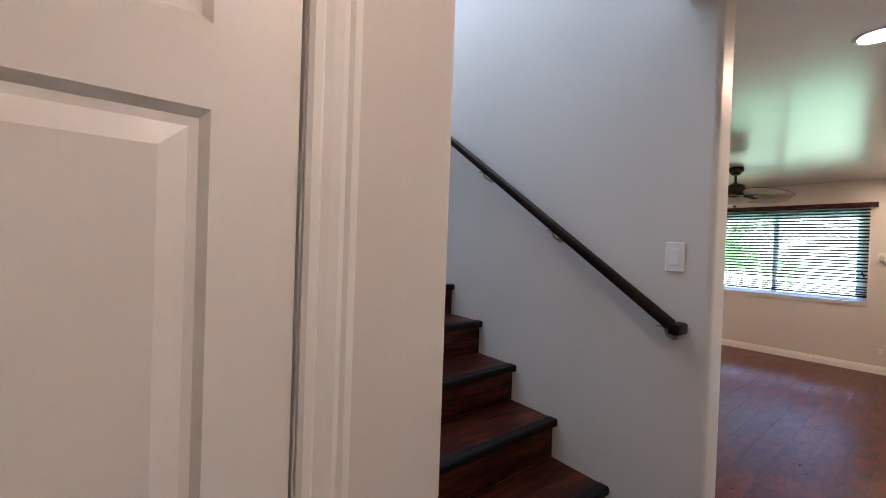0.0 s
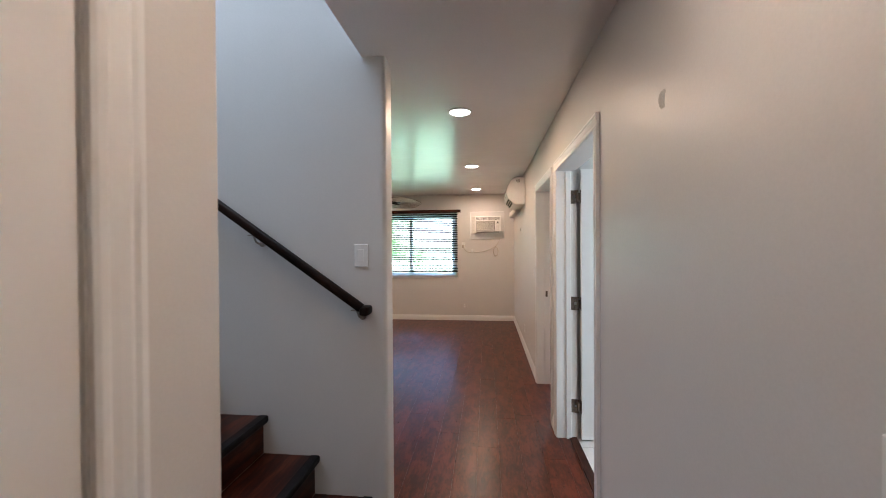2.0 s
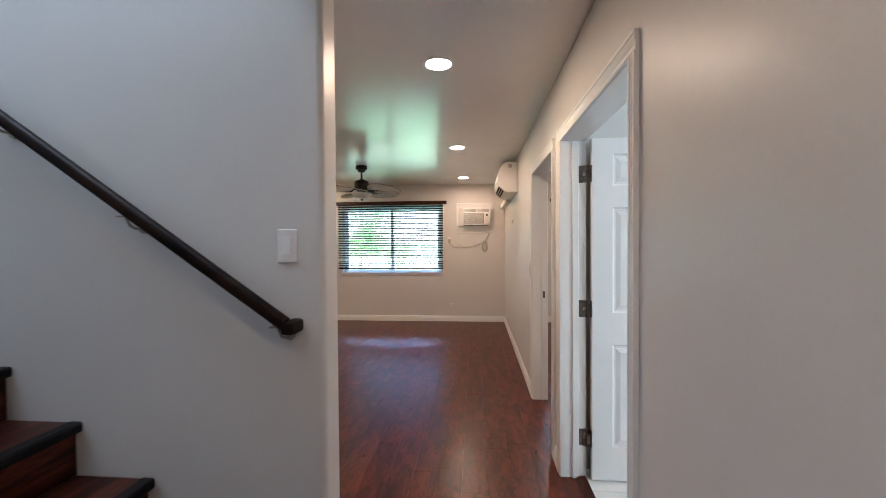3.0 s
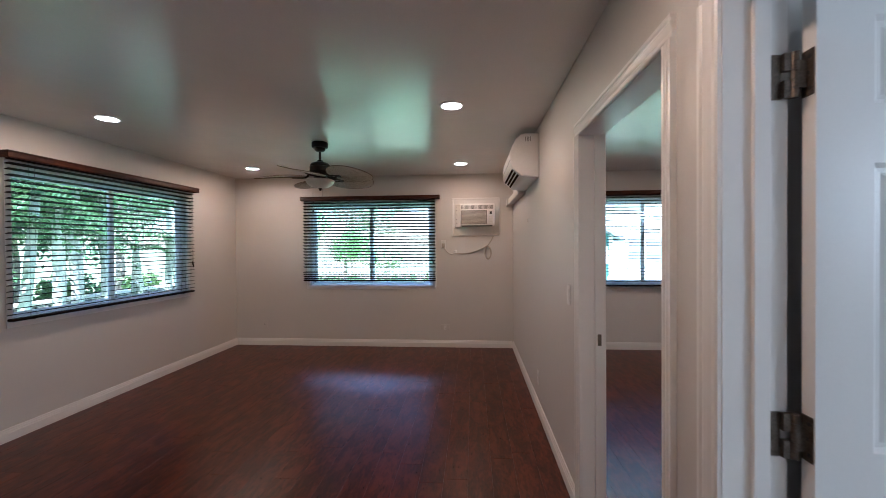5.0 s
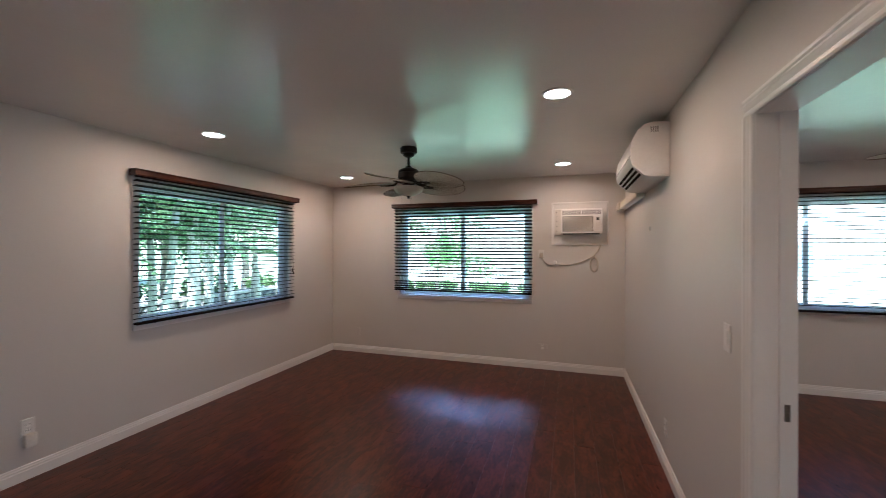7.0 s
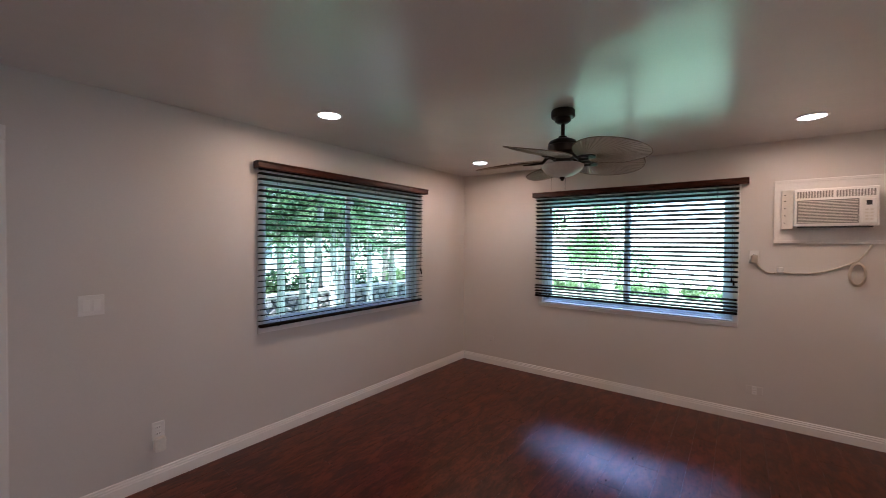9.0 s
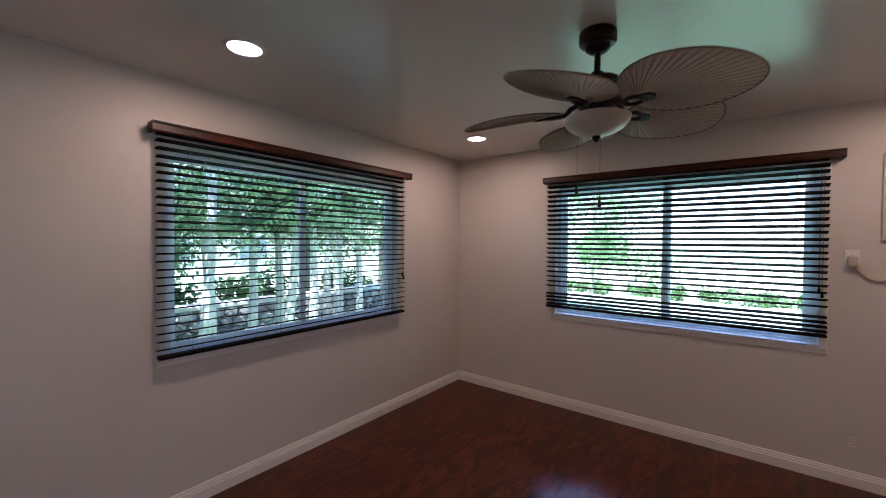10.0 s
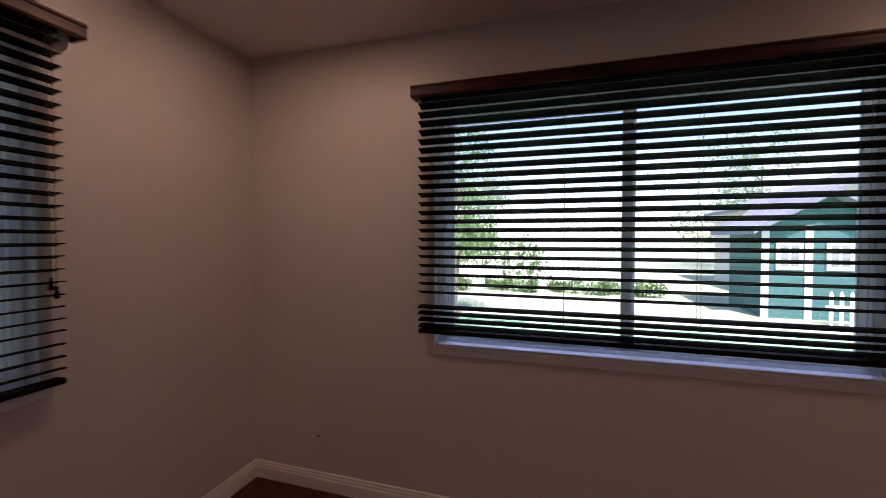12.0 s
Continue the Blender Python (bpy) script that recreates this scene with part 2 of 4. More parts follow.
SHINGLE = material("grey_blue_shingle", (0.20, 0.22, 0.27), 0.85, 0, 0.2, 3, 30, 0.3, 0.006)
# panes of the far houses in one pale blue-grey
DARKGLASS = material("pale_window_glass", (0.24, 0.28, 0.30), 0.15, 0, 0.1, 3, 30, 0.0)


# ---- mesh helpers ----
def box(bm, x0, x1, y0, y1, z0, z1, bevel=0.0, seg=1):
    vs = [bm.verts.new((x, y, z)) for x in (x0, x1) for y in (y0, y1) for z in (z0, z1)]
    fs = [bm.faces.new([vs[i] for i in f]) for f in ((0, 1, 3, 2), (4, 6, 7, 5), (0, 4, 5, 1), (2, 3, 7, 6), (0, 2, 6, 4), (1, 5, 7, 3))]
    if bevel:
        es = {e for f in fs for e in f.edges}
        bmesh.ops.bevel(bm, geom=list(es), offset=bevel, segments=seg, affect="EDGES", profile=0.5)


def boxes(*dims, bevel=0.0, seg=1):
    bm = bmesh.new()
    for d in dims:
        box(bm, *d, bevel=bevel, seg=seg)
    return bm


def prism(bm, pts, axis, a, b):
    """A polygon of (p, q) swept along an axis from a to b. axis x: (y, z); y: (x, z); z: (x, y)."""
    def at(p, q, s):
        return (s, p, q) if axis == "x" else (p, s, q) if axis == "y" else (p, q, s)
    lo, hi = [bm.verts.new(at(p, q, a)) for p, q in pts], [bm.verts.new(at(p, q, b)) for p, q in pts]
    bm.faces.new(lo)
    bm.faces.new(hi[::-1])
    for i in range(len(pts)):
        j = (i + 1) % len(pts)
        bm.faces.new((lo[i], hi[i], hi[j], lo[j]))


def tube(bm, path, r, sides=8, caps=True, radii=None):
    """A round tube along a list of points."""
    path = [Vector(p) for p in path]
    rings = []
    side = None
    for i, p in enumerate(path):
        d = (path[min(i + 1, len(path) - 1)] - path[max(i - 1, 0)]).normalized()
        ref = side if side is not None and abs(side.dot(d)) < 0.95 else (Vector((0, 0, 1)) if abs(d.z) < 0.9 else Vector((1, 0, 0)))
        side = (ref - d * ref.dot(d)).normalized()
        up = d.cross(side)
        rr = radii[i] if radii else r
        rings.append([bm.verts.new(p + side * math.cos(2 * math.pi * k / sides) * rr + up * math.sin(2 * math.pi * k / sides) * rr) for k in range(sides)])
    for a, b in zip(rings, rings[1:]):
        for k in range(sides):
            bm.faces.new((a[k], a[(k + 1) % sides], b[(k + 1) % sides], b[k]))
    if caps:
        bm.faces.new(rings[0][::-1])
        bm.faces.new(rings[-1])


def lathe(bm, prof, centre=(0, 0, 0), sides=32):
    """A profile of (radius, z) turned about the upright axis."""
    cx, cy, cz = centre
    rings = []
    for r, z in prof:
        if r < 1e-5:
            rings.append([bm.verts.new((cx, cy, cz + z))])
        else:
            rings.append([bm.verts.new((cx + r * math.cos(2 * math.pi * k / sides), cy + r * math.sin(2 * math.pi * k / sides), cz + z)) for k in range(sides)])
    for a, b in zip(rings, rings[1:]):
        for k in range(sides):
            j = (k + 1) % sides
            if len(a) == 1 and len(b) == 1:
                continue
            bm.faces.new((a[0], b[j], b[k]) if len(a) == 1 else (a[k], a[j], b[0]) if len(b) == 1 else (a[k], a[j], b[j], b[k]))


def mesh_from(name, bm, mat, smooth=False):
    bmesh.ops.recalc_face_normals(bm, faces=bm.faces)
    me = bpy.data.meshes.new(name)
    bm.to_mesh(me)
    bm.free()
    me.materials.append(mat)
    if smooth:
        for p in me.polygons:
            p.use_smooth = True
        me.set_sharp_from_angle(angle=radians(38))
    return me


def part(name, bm, mat, parent=None, label="", smooth=False, m=None):
    ob = new(name, mesh_from(name, bm, mat, smooth))
    if parent is not None:
        ob.parent = parent
    if m is not None:
        ob.matrix_basis = m
    if label:
        tagged(ob, label)
    return ob


def structure(name, bm, mat, label, category="", smooth=False):
    return tagged(part(name, bm, mat, None, "", smooth), label, category or name.split("_")[0], "", "structure")


def thing(name, m, label, category, group="", kind=""):
    ob = new(name)
    ob.empty_display_size = 0.1
    ob.matrix_basis = m
    return tagged(ob, label, category, group, kind)


def east(y):
    """Local x runs along the east wall to -y, local -y comes out into the room."""
    return pose(7.5, y, 0, 0, 0, -90)


def north(x):
    return pose(x, 3.52, 0)


def south(x):
    """Local x runs to -x along the south wall, local -y comes out into the hall and the living room."""
    return pose(x, -0.52, 0, 0, 0, 180)


# ---- large structure ----
H = 2.44


def wall_run(bm, axis, c0, c1, a0, a1, z0, z1, holes=()):
    """A wall between c0 and c1 across, from a0 to a1 along the axis, with openings (a, b, bottom, top)."""
    def put(p, q, lo, hi):
        if q - p > 1e-4 and hi - lo > 1e-4:
            box(bm, *((p, q, c0, c1) if axis == "x" else (c0, c1, p, q)), lo, hi)
    at = a0
    for a, b, lo, hi in sorted(holes):
        put(at, a, z0, z1)
        put(a, b, z0, lo)
        put(a, b, hi, z1)
        at = b
    put(at, a1, z0, z1)


D1, D2 = (1.895, 2.963), (3.190, 4.112)     # bathroom and bedroom doors in the south hall wall
CLOSET = (-0.41, 0.36)
W1 = (4.70, 6.50, 0.885, 2.06)              # along x in the north wall
W2 = (0.60, 2.40, 0.865, 2.06)              # along y in the east wall
W3 = (-3.20, -1.40, 0.885, 2.06)
ENTRY = (2.387, 3.290)

bm = bmesh.new()
wall_run(bm, "x", -0.635, -0.52, -1.6, 7.5, 0, H, [(*D1, 0, 2.03), (*D2, 0, 2.03)])
structure("wall_south", bm, WALL, "off-white painted hall wall with two door openings", "wall")
bm = bmesh.new()
wall_run(bm, "y", 7.5, 7.65, -3.9, 3.67, -0.3, H + 0.16, [W3, W2])
structure("wall_east", bm, WALL, "off-white painted outer wall with sliding windows", "wall")
bm = bmesh.new()
wall_run(bm, "x", 3.52, 3.67, 2.06, 7.5, -0.3, H + 0.16, [W1, (*ENTRY, 0, 2.06)])
structure("wall_north", bm, WALL, "off-white painted wall with a window and the entry door", "wall")
# stair side wall with a rounded free end
bm = bmesh.new()
r = 0.022
arc = [(1.914 + r - r * math.cos(a), 0.527 + r - r * math.sin(a)) for a in (math.pi / 20 * k for k in range(11))] + [(2.06 - r + r * math.sin(a), 0.527 + r - r * math.cos(a)) for a in (math.pi / 20 * k for k in range(11))]
prism(bm, [(1.914, 4.5)] + arc + [(2.06, 4.5)], "z", 0, H)
structure("wall_stair_east", bm, WALL, "off-white wall beside the stairs with a rounded corner", "wall")
bm = bmesh.new()
wall_run(bm, "y", 1.914, 2.06, 0.649, 4.5, H, 5.0)
structure("wall_stair_upper", bm, WALL, "off-white upper wall of the stairwell", "wall")
bm = bmesh.new()
r = 0.010
arc = [(0.600 - r + r * math.sin(a), 0.489 + r - r * math.cos(a)) for a in (math.pi / 20 * k for k in range(11))]
prism(bm, [(CLOSET[1] + 0.018, 0.604), (CLOSET[1] + 0.018, 0.489)] + arc + [(0.600, 0.604)], "z", 0, H)
wall_run(bm, "x", 0.489, 0.604, -1.6, CLOSET[0] - 0.018, 0, H)
wall_run(bm, "x", 0.489, 0.604, CLOSET[0] - 0.018, CLOSET[1] + 0.018, 2.048, H)
structure("wall_hall_north", bm, WALL, "off-white hall wall with a closet door", "wall")
bm = bmesh.new()
wall_run(bm, "y", 0.478, 0.593, 0.604, 4.5, 0, 5.0)
structure("wall_stair_west", bm, WALL, "off-white wall on the other side of the stairs", "wall")
# unseen outer walls, added to keep daylight from leaking into hall and stairwell
bm = bmesh.new()
wall_run(bm, "y", -1.75, -1.6, -3.9, 4.65, -0.3, 5.0)
structure("wall_west", bm, WALL, "off-white wall closing the hall", "wall")
bm = bmesh.new()
wall_run(bm, "x", 4.5, 4.65, -1.6, 2.06, -0.3, 5.0)
structure("wall_stair_end", bm, WALL, "off-white wall closing the stairwell", "wall")
bm = bmesh.new()
wall_run(bm, "x", -3.9, -3.77, -1.6, 7.5, -0.3, H)
structure("wall_bedroom_south", bm, WALL, "off-white bedroom wall", "wall")
bm = bmesh.new()
wall_run(bm, "y", 3.035, 3.10, -3.77, -0.635, 0, H)
structure("wall_bath_bedroom", bm, WALL, "off-white partition between bathroom and bedroom", "wall")
bm = bmesh.new()
wall_run(bm, "y", 0.3, 0.42, -3.77, -0.635, 0, H)
wall_run(bm, "x", -3.05, -2.93, 0.42, 2.96, 0, H)
structure("wall_bathroom", bm, WALL, "white bathroom walls", "wall")

bm = boxes((-1.6, 0.593, -3.9, 4.5, H, H + 0.16), (0.593, 1.914, -3.9, 0.649, H, H + 0.16), (1.914, 2.06, -3.9, 0.649, H, H + 0.16), (2.06, 7.5, -3.9, 3.52, H, H + 0.16))
structure("ceiling", bm, CEIL, "glossy off-white painted ceiling", "ceiling")
# unseen lid and upper wall, added to close the stairwell
bm = boxes((0.593, 1.914, 0.604, 4.5, 5.0, 5.15))
structure("ceiling_stairwell", bm, CEIL, "off-white ceiling high over the stairs", "ceiling")
bm = boxes((-1.6, 1.914, 0.649, 0.66, H + 0.16, 5.0))
structure("wall_upper_landing", bm, WALL, "off-white wall over the hall ceiling's edge", "wall")
subfloor = structure("floor", boxes((-1.6, 7.5, -0.635, 4.5, -0.15, -0.012), (3.08, 7.5, -3.77, -0.635, -0.15, -0.012)), MORTAR, "reddish brown hand-scraped plank floor", "floor")
bath_floor = structure("floor_bathroom", boxes((-1.6, 3.08, -3.77, -0.635, -0.15, -0.004)), MORTAR, "white tiled bathroom floor", "floor")
structure("threshold", boxes((D1[0], D1[1], -0.66, -0.60, 0.0, 0.010), bevel=0.004), TREAD, "dark wooden door threshold strip", "threshold")


BASE_PROFILE = [(0, 0), (0.016, 0), (0.016, 0.062), (0.012, 0.068), (0.012, 0.078), (0.008, 0.084), (0.008, 0.093), (0.004, 0.098), (0, 0.098)]


def baseboard(name, axis, face, sign, a, b):
    bm = bmesh.new()
    prism(bm, [(face + sign * p, q) for p, q in BASE_PROFILE], axis, a, b)
    return structure(name, bm, TRIM, "white profiled baseboard along the wall", "baseboard")


baseboard("baseboard_east", "y", 7.5, -1, -0.504, 3.504)
baseboard("baseboard_north", "x", 3.52, -1, 3.372, 7.5)
baseboard("baseboard_north_b", "x", 3.52, -1, 2.06, 2.302)
baseboard("baseboard_south", "x", -0.52, 1, 4.165, 7.5)
baseboard("baseboard_south_b", "x", -0.52, 1, 3.033, 3.125)
baseboard("baseboard_bedroom_east", "y", 7.5, -1, -3.77, -0.651)
baseboard("baseboard_bedroom_south", "x", -3.77, 1, 3.08, 7.484)
baseboard("baseboard_living_west", "y", 2.06, 1, 0.55, 3.504)

CASE_PROFILE = [(0, 0), (0, 0.009), (0.006, 0.013), (0.016, 0.013), (0.020, 0.010), (0.030, 0.014), (0.042, 0.017), (0.050, 0.014), (0.056, 0.018), (0.066, 0.018), (0.066, 0)]


def door_trim(name, a0, a1, face, sign, wall, top=2.03, both=True):
    """Casings, jambs and stops of an opening in a wall that runs along x; face: the visible side, sign: the way out of it."""
    t = tagged(part(name, boxes((a0 - 0.018, a0, min(face, wall), max(face, wall), 0, top), (a1, a1 + 0.018, min(face, wall), max(face, wall), 0, top), (a0 - 0.018, a1 + 0.018, min(face, wall), max(face, wall), top, top + 0.018)), TRIM), "white painted door frame", "door frame", "", "structure")
    for f, s in ((face, sign), (wall, -sign)) if both else ((face, sign),):
        bm = bmesh.new()
        prism(bm, [(a0 - p - 0.002, f + s * q) for p, q in CASE_PROFILE], "z", 0, top + 0.002)
        part("casing", bm, TRIM, t)
        bm = bmesh.new()
        prism(bm, [(a1 + p + 0.002, f + s * q) for p, q in CASE_PROFILE], "z", 0, top + 0.002)
        part("casing", bm, TRIM, t)
        bm = bmesh.new()
        prism(bm, [(f + s * q, top + 0.002 + p) for p, q in CASE_PROFILE], "x", a0 - 0.068, a1 + 0.068)
        part("head_casing", bm, TRIM, t)
    return t


# the wall openings are cut at the jambs' faces, so the linings stand inside them
def lined(name, a0, a1, face, sign, wall, top, both=True):
    return door_trim(name, a0 + 0.0185, a1 - 0.0185, face, sign, wall, top - 0.0185, both)


frame_bath = lined("door_frame_bath", D1[0], D1[1], -0.5195, 1, -0.650, 2.03)
frame_bed = lined("door_frame_bedroom", D2[0], D2[1], -0.5195, 1, -0.6355, 2.03)
frame_closet = lined("door_frame_closet", CLOSET[0] - 0.018, CLOSET[1] + 0.018, 0.4885, -1, 0.6045, 2.048)
part("door_stop", boxes((D1[1] - 0.030, D1[1] - 0.0188, -0.616, -0.580, 0, 2.0), bevel=0.002), TRIM, frame_bath)
part("door_stop", boxes((D2[1] - 0.030, D2[1] - 0.0188, -0.600, -0.588, 0, 2.0)), TRIM, frame_bed)
part("strike_plate", boxes((D2[1] - 0.0215, D2[1] - 0.0187, -0.622, -0.590, 0.915, 0.975), bevel=0.001), STEEL, frame_bed, "worn steel strike plate")


# ---- doors ----
def panel_face(bm, W, H_, y, sgn, cols, rows):
    us = sorted({0.0, W, *[c for p in cols for c in p]})
    zs = sorted({0.0, H_, *[c for p in rows for c in p]})
    for u0, u1 in zip(us, us[1:]):
        for z0, z1 in zip(zs, zs[1:]):
            if (u0, u1) in cols and (z0, z1) in rows:
                rings = []
                for ins, dep in ((0, 0), (0.010, 0.009), (0.020, 0.010), (0.046, 0.002)):
                    rings.append([bm.verts.new((u, y + sgn * dep, z)) for u, z in ((u0 + ins, z0 + ins), (u1 - ins, z0 + ins), (u1 - ins, z1 - ins), (u0 + ins, z1 - ins))])
                for a, b in zip(rings, rings[1:]):
                    for k in range(4):
                        bm.faces.new((a[k], a[(k + 1) % 4], b[(k + 1) % 4], b[k]))
                bm.faces.new(rings[-1])
            else:
                bm.faces.new([bm.verts.new((u, y, z)) for u, z in ((u0, z0), (u1, z0), (u1, z1), (u0, z1))])


def door_leaf(W, H_, T, cols, rows):
    bm = bmesh.new()
    panel_face(bm, W, H_, 0, 1, cols, rows)
    panel_face(bm, W, H_, T, -1, cols, rows)
    for q in (((0, 0), (0, H_)), ((W, H_), (W, 0)), ((0, H_), (W, H_)), ((W, 0), (0, 0))):
        (a, b), (c, d) = q
        bm.faces.new([bm.verts.new(p) for p in ((a, 0, b), (c, 0, d), (c, T, d), (a, T, b))])
    bmesh.ops.remove_doubles(bm, verts=bm.verts, dist=1e-5)
    return bm


def knob(parent, u, z, out, mat=NICKEL):
    bm = bmesh.new()
    lathe(bm, [(0, 0), (0.032, 0), (0.032, 0.006), (0.014, 0.012), (0.012, 0.03), (0.026, 0.042), (0.029, 0.055), (0.02, 0.066), (0, 0.068)], sides=24)
    part("knob", bm, mat, parent, "satin metal knob", True, Matrix.Translation((u, out, z)) @ pose(0, 0, 0, 90))


def hinge(parent, z):
    """A butt hinge between a door's edge (local x 0) and the jamb's face beyond it."""
    plate = part("hinge", boxes((-0.086, -0.044, 0.0355, 0.0393, z - 0.05, z + 0.05), (-0.0032, -0.0003, 0.003, 0.034, z - 0.05, z + 0.05), bevel=0.001), STEEL, parent, "worn dark steel hinge")
    bm = bmesh.new()
    for k in range(5):
        tube(bm, [(-0.022, 0.026, z - 0.049 + 0.02 * k), (-0.022, 0.026, z - 0.0302 + 0.02 * k)], 0.0085, 12)
    box(bm, -0.044, -0.024, 0.0255, 0.0375, z - 0.049, z - 0.0105)
    box(bm, -0.044, -0.024, 0.0255, 0.0375, z + 0.0105, z + 0.049)
    box(bm, -0.024, -0.001, 0.018, 0.0255, z - 0.0295, z + 0.0295)
    part("hinge_pin", bm, STEEL, plate, "", True)
    bm = bmesh.new()
    for dz in (-0.034, 0.0, 0.034):
        u = -0.070 - 0.006 * (dz == 0)
        tube(bm, [(u, 0.0345, z + dz), (u, 0.0354, z + dz)], 0.0048, 10)
        tube(bm, [(-0.0041, 0.012 + 0.006 * (dz == 0), z + dz), (-0.0033, 0.012 + 0.006 * (dz == 0), z + dz)], 0.0048, 10)
    part("hinge_screws", bm, DARKPLASTIC, plate)


closet = thing("closet_door", pose(CLOSET[0] + 0.003, 0.494, 0.012), "closed white six-panel closet door in a white frame", "door")
cw = CLOSET[1] - CLOSET[0] - 0.006
part("leaf", door_leaf(cw, 2.012, 0.035, [(0.095, 0.335), (0.429, 0.669)], [(0.19, 0.79), (0.97, 1.552), (1.645, 1.89)]), DOOR, closet)
knob(closet, 0.06, 0.93, -0.0005)

# bathroom door, standing open into the bathroom, hinged at the far jamb
bath = thing("bathroom_door", pose(2.905, -0.685, 0.012, 0, 0, -90), "white six-panel bathroom door standing open", "door")
part("leaf", door_leaf(0.84, 2.0, 0.035, [(0.115, 0.365), (0.465, 0.715)], [(0.195, 0.80), (0.985, 1.60), (1.725, 1.91)]), DOOR, bath)
for hz in (0.235, 1.005, 1.80):
    hinge(bath, hz)
knob(bath, 0.78, 0.93, -0.0005)

# bedroom door, folded back against the bedroom wall
bedroom_door = thing("bedroom_door", pose(3.212, -0.650, 0.012, 0, 0, -87), "white six-panel bedroom door standing wide open", "door")
part("leaf", door_leaf(0.84, 2.0, 0.035, [(0.115, 0.365), (0.465, 0.715)], [(0.195, 0.80), (0.985, 1.60), (1.725, 1.91)]), DOOR, bedroom_door)

entry = thing("entry_door", pose(ENTRY[0] + 0.003, 3.545, 0.028), "closed white flush entry door with a knob and deadbolt", "door")
part("leaf", boxes((0, 0.897, 0, 0.042, 0, 2.025), bevel=0.002), DOOR, entry)
knob(entry, 0.837, 0.895, -0.0005)
bm = bmesh.new()
lathe(bm, [(0, 0), (0.034, 0), (0.034, 0.012), (0.026, 0.02), (0, 0.022)], sides=24)
bolt = part("deadbolt", bm, NICKEL, entry, "round satin metal deadbolt", True, Matrix.Translation((0.837, -0.0005, 1.035)) @ pose(0, 0, 0, 90))
part("tape", boxes((0.79, 0.88, -0.0035, -0.0015, 1.062, 1.092)), TAPE, entry, "strip of blue masking tape")
part("sweep", boxes((0, 0.897, -0.010, -0.001, -0.02, 0.03), bevel=0.002), DARKPLASTIC, entry, "dark rubber door sweep")
part("latch_plate", boxes((0.8972, 0.8990, 0.004, 0.036, 0.87, 0.95)), STEEL, entry)
frame_entry = tagged(part("door_frame_entry", boxes((ENTRY[0] - 0.08, ENTRY[0], 3.508, 3.5198, 0, 2.06), (ENTRY[1], ENTRY[1] + 0.078, 3.508, 3.5198, 0, 2.06), (ENTRY[0] - 0.08, ENTRY[1] + 0.078, 3.508, 3.5198, 2.06, 2.135), bevel=0.003), TRIM), "flat white door frame of the entry", "door frame", "", "structure")
part("threshold_plate", boxes((ENTRY[0], ENTRY[1], 3.5, 3.66, 0.0, 0.022), bevel=0.004), BRONZE, frame_entry, "dark metal sill plate")
part("stop", boxes((ENTRY[0], ENTRY[1], 3.59, 3.605, 0.0, 2.06)), TRIM, frame_entry)


# ---- stairs ----
stair = thing("staircase", pose(0, 0, 0), "reddish brown wooden stairs with black nosings between walls", "stairs", "", "structure")
for i in range(15):
    y, z = 0.620 + 0.2867 * i, 0.145 + 0.2015 * i
    if y > 4.3:
        break
    part("tread", boxes((0.596, 1.911, y, min(y + 0.2867 + 0.018, 4.49), z - 0.03, z - 0.001), bevel=0.002), TREAD, stair)
    part("riser", boxes((0.596, 1.911, y + 0.018, y + 0.036, z - (0.2015 if i else 0.145) - 0.0005, z - 0.0305)), TREAD, stair)
    bm = bmesh.new()
    prism(bm, [(y - 0.008, z - 0.034), (y - 0.012, z - 0.026), (y - 0.012, z - 0.004), (y - 0.006, z + 0.003), (y + 0.036, z + 0.003), (y + 0.038, z - 0.0005), (y - 0.0005, z - 0.0005), (y - 0.0005, z - 0.034)], "x", 0.598, 1.909)
    part("nosing", bm, NOSING, stair, "black stair nosing")

rail = thing("handrail", pose(0, 0, 0), "dark brown wooden handrail on metal brackets along the stairs", "handrail")
SL = 0.697
r0, r1 = Vector((1.846, 0.640, 1.143)), Vector((1.846, 3.10, 1.143 + SL * 2.46))
bm = bmesh.new()
ang = math.atan(SL)
prof = [(0.0195 * math.copysign(abs(math.cos(a)) ** 0.7, math.cos(a)), 0.0235 * math.copysign(abs(math.sin(a)) ** 0.7, math.sin(a))) for a in (math.pi * k / 10 for k in range(20))]
d = (r1 - r0).normalized()
up = Vector((0, -d.z, d.y))
rings = [[bm.verts.new(c + Vector((p, 0, 0)) + up * q) for p, q in prof] for c in (r0, r1)]
bm.faces.new(rings[0])
bm.faces.new(rings[1][::-1])
for k in range(len(prof)):
    j = (k + 1) % len(prof)
    bm.faces.new((rings[0][k], rings[1][k], rings[1][j], rings[0][j]))
part("rail", bm, RAIL, rail, "", True)
bm = boxes((1.826, 1.913, 0.600, 0.648, 1.106, 1.152), bevel=0.012, seg=2)
part("rail_return", bm, RAIL, rail, "wooden end piece returning to the wall", True)
for by in (0.665, 1.215, 1.735, 2.40):
    bz = 1.150 + SL * (by - 0.640) - 0.026
    bm = bmesh.new()
    tube(bm, [(1.913, by - 0.012, bz - 0.052), (1.905, by - 0.012, bz - 0.052)], 0.017, 14)
    tube(bm, [(1.906, by - 0.012, bz - 0.052), (1.872, by - 0.012, bz - 0.051), (1.853, by - 0.010, bz - 0.042), (1.846, by - 0.006, bz - 0.022), (1.846, by, bz - 0.008)], 0.0055, 8)
    box(bm, 1.836, 1.856, by - 0.026, by + 0.026, bz - 0.012, bz - 0.007)
    part("bracket", bm, BRASS_DARK, rail, "metal handrail bracket", True)


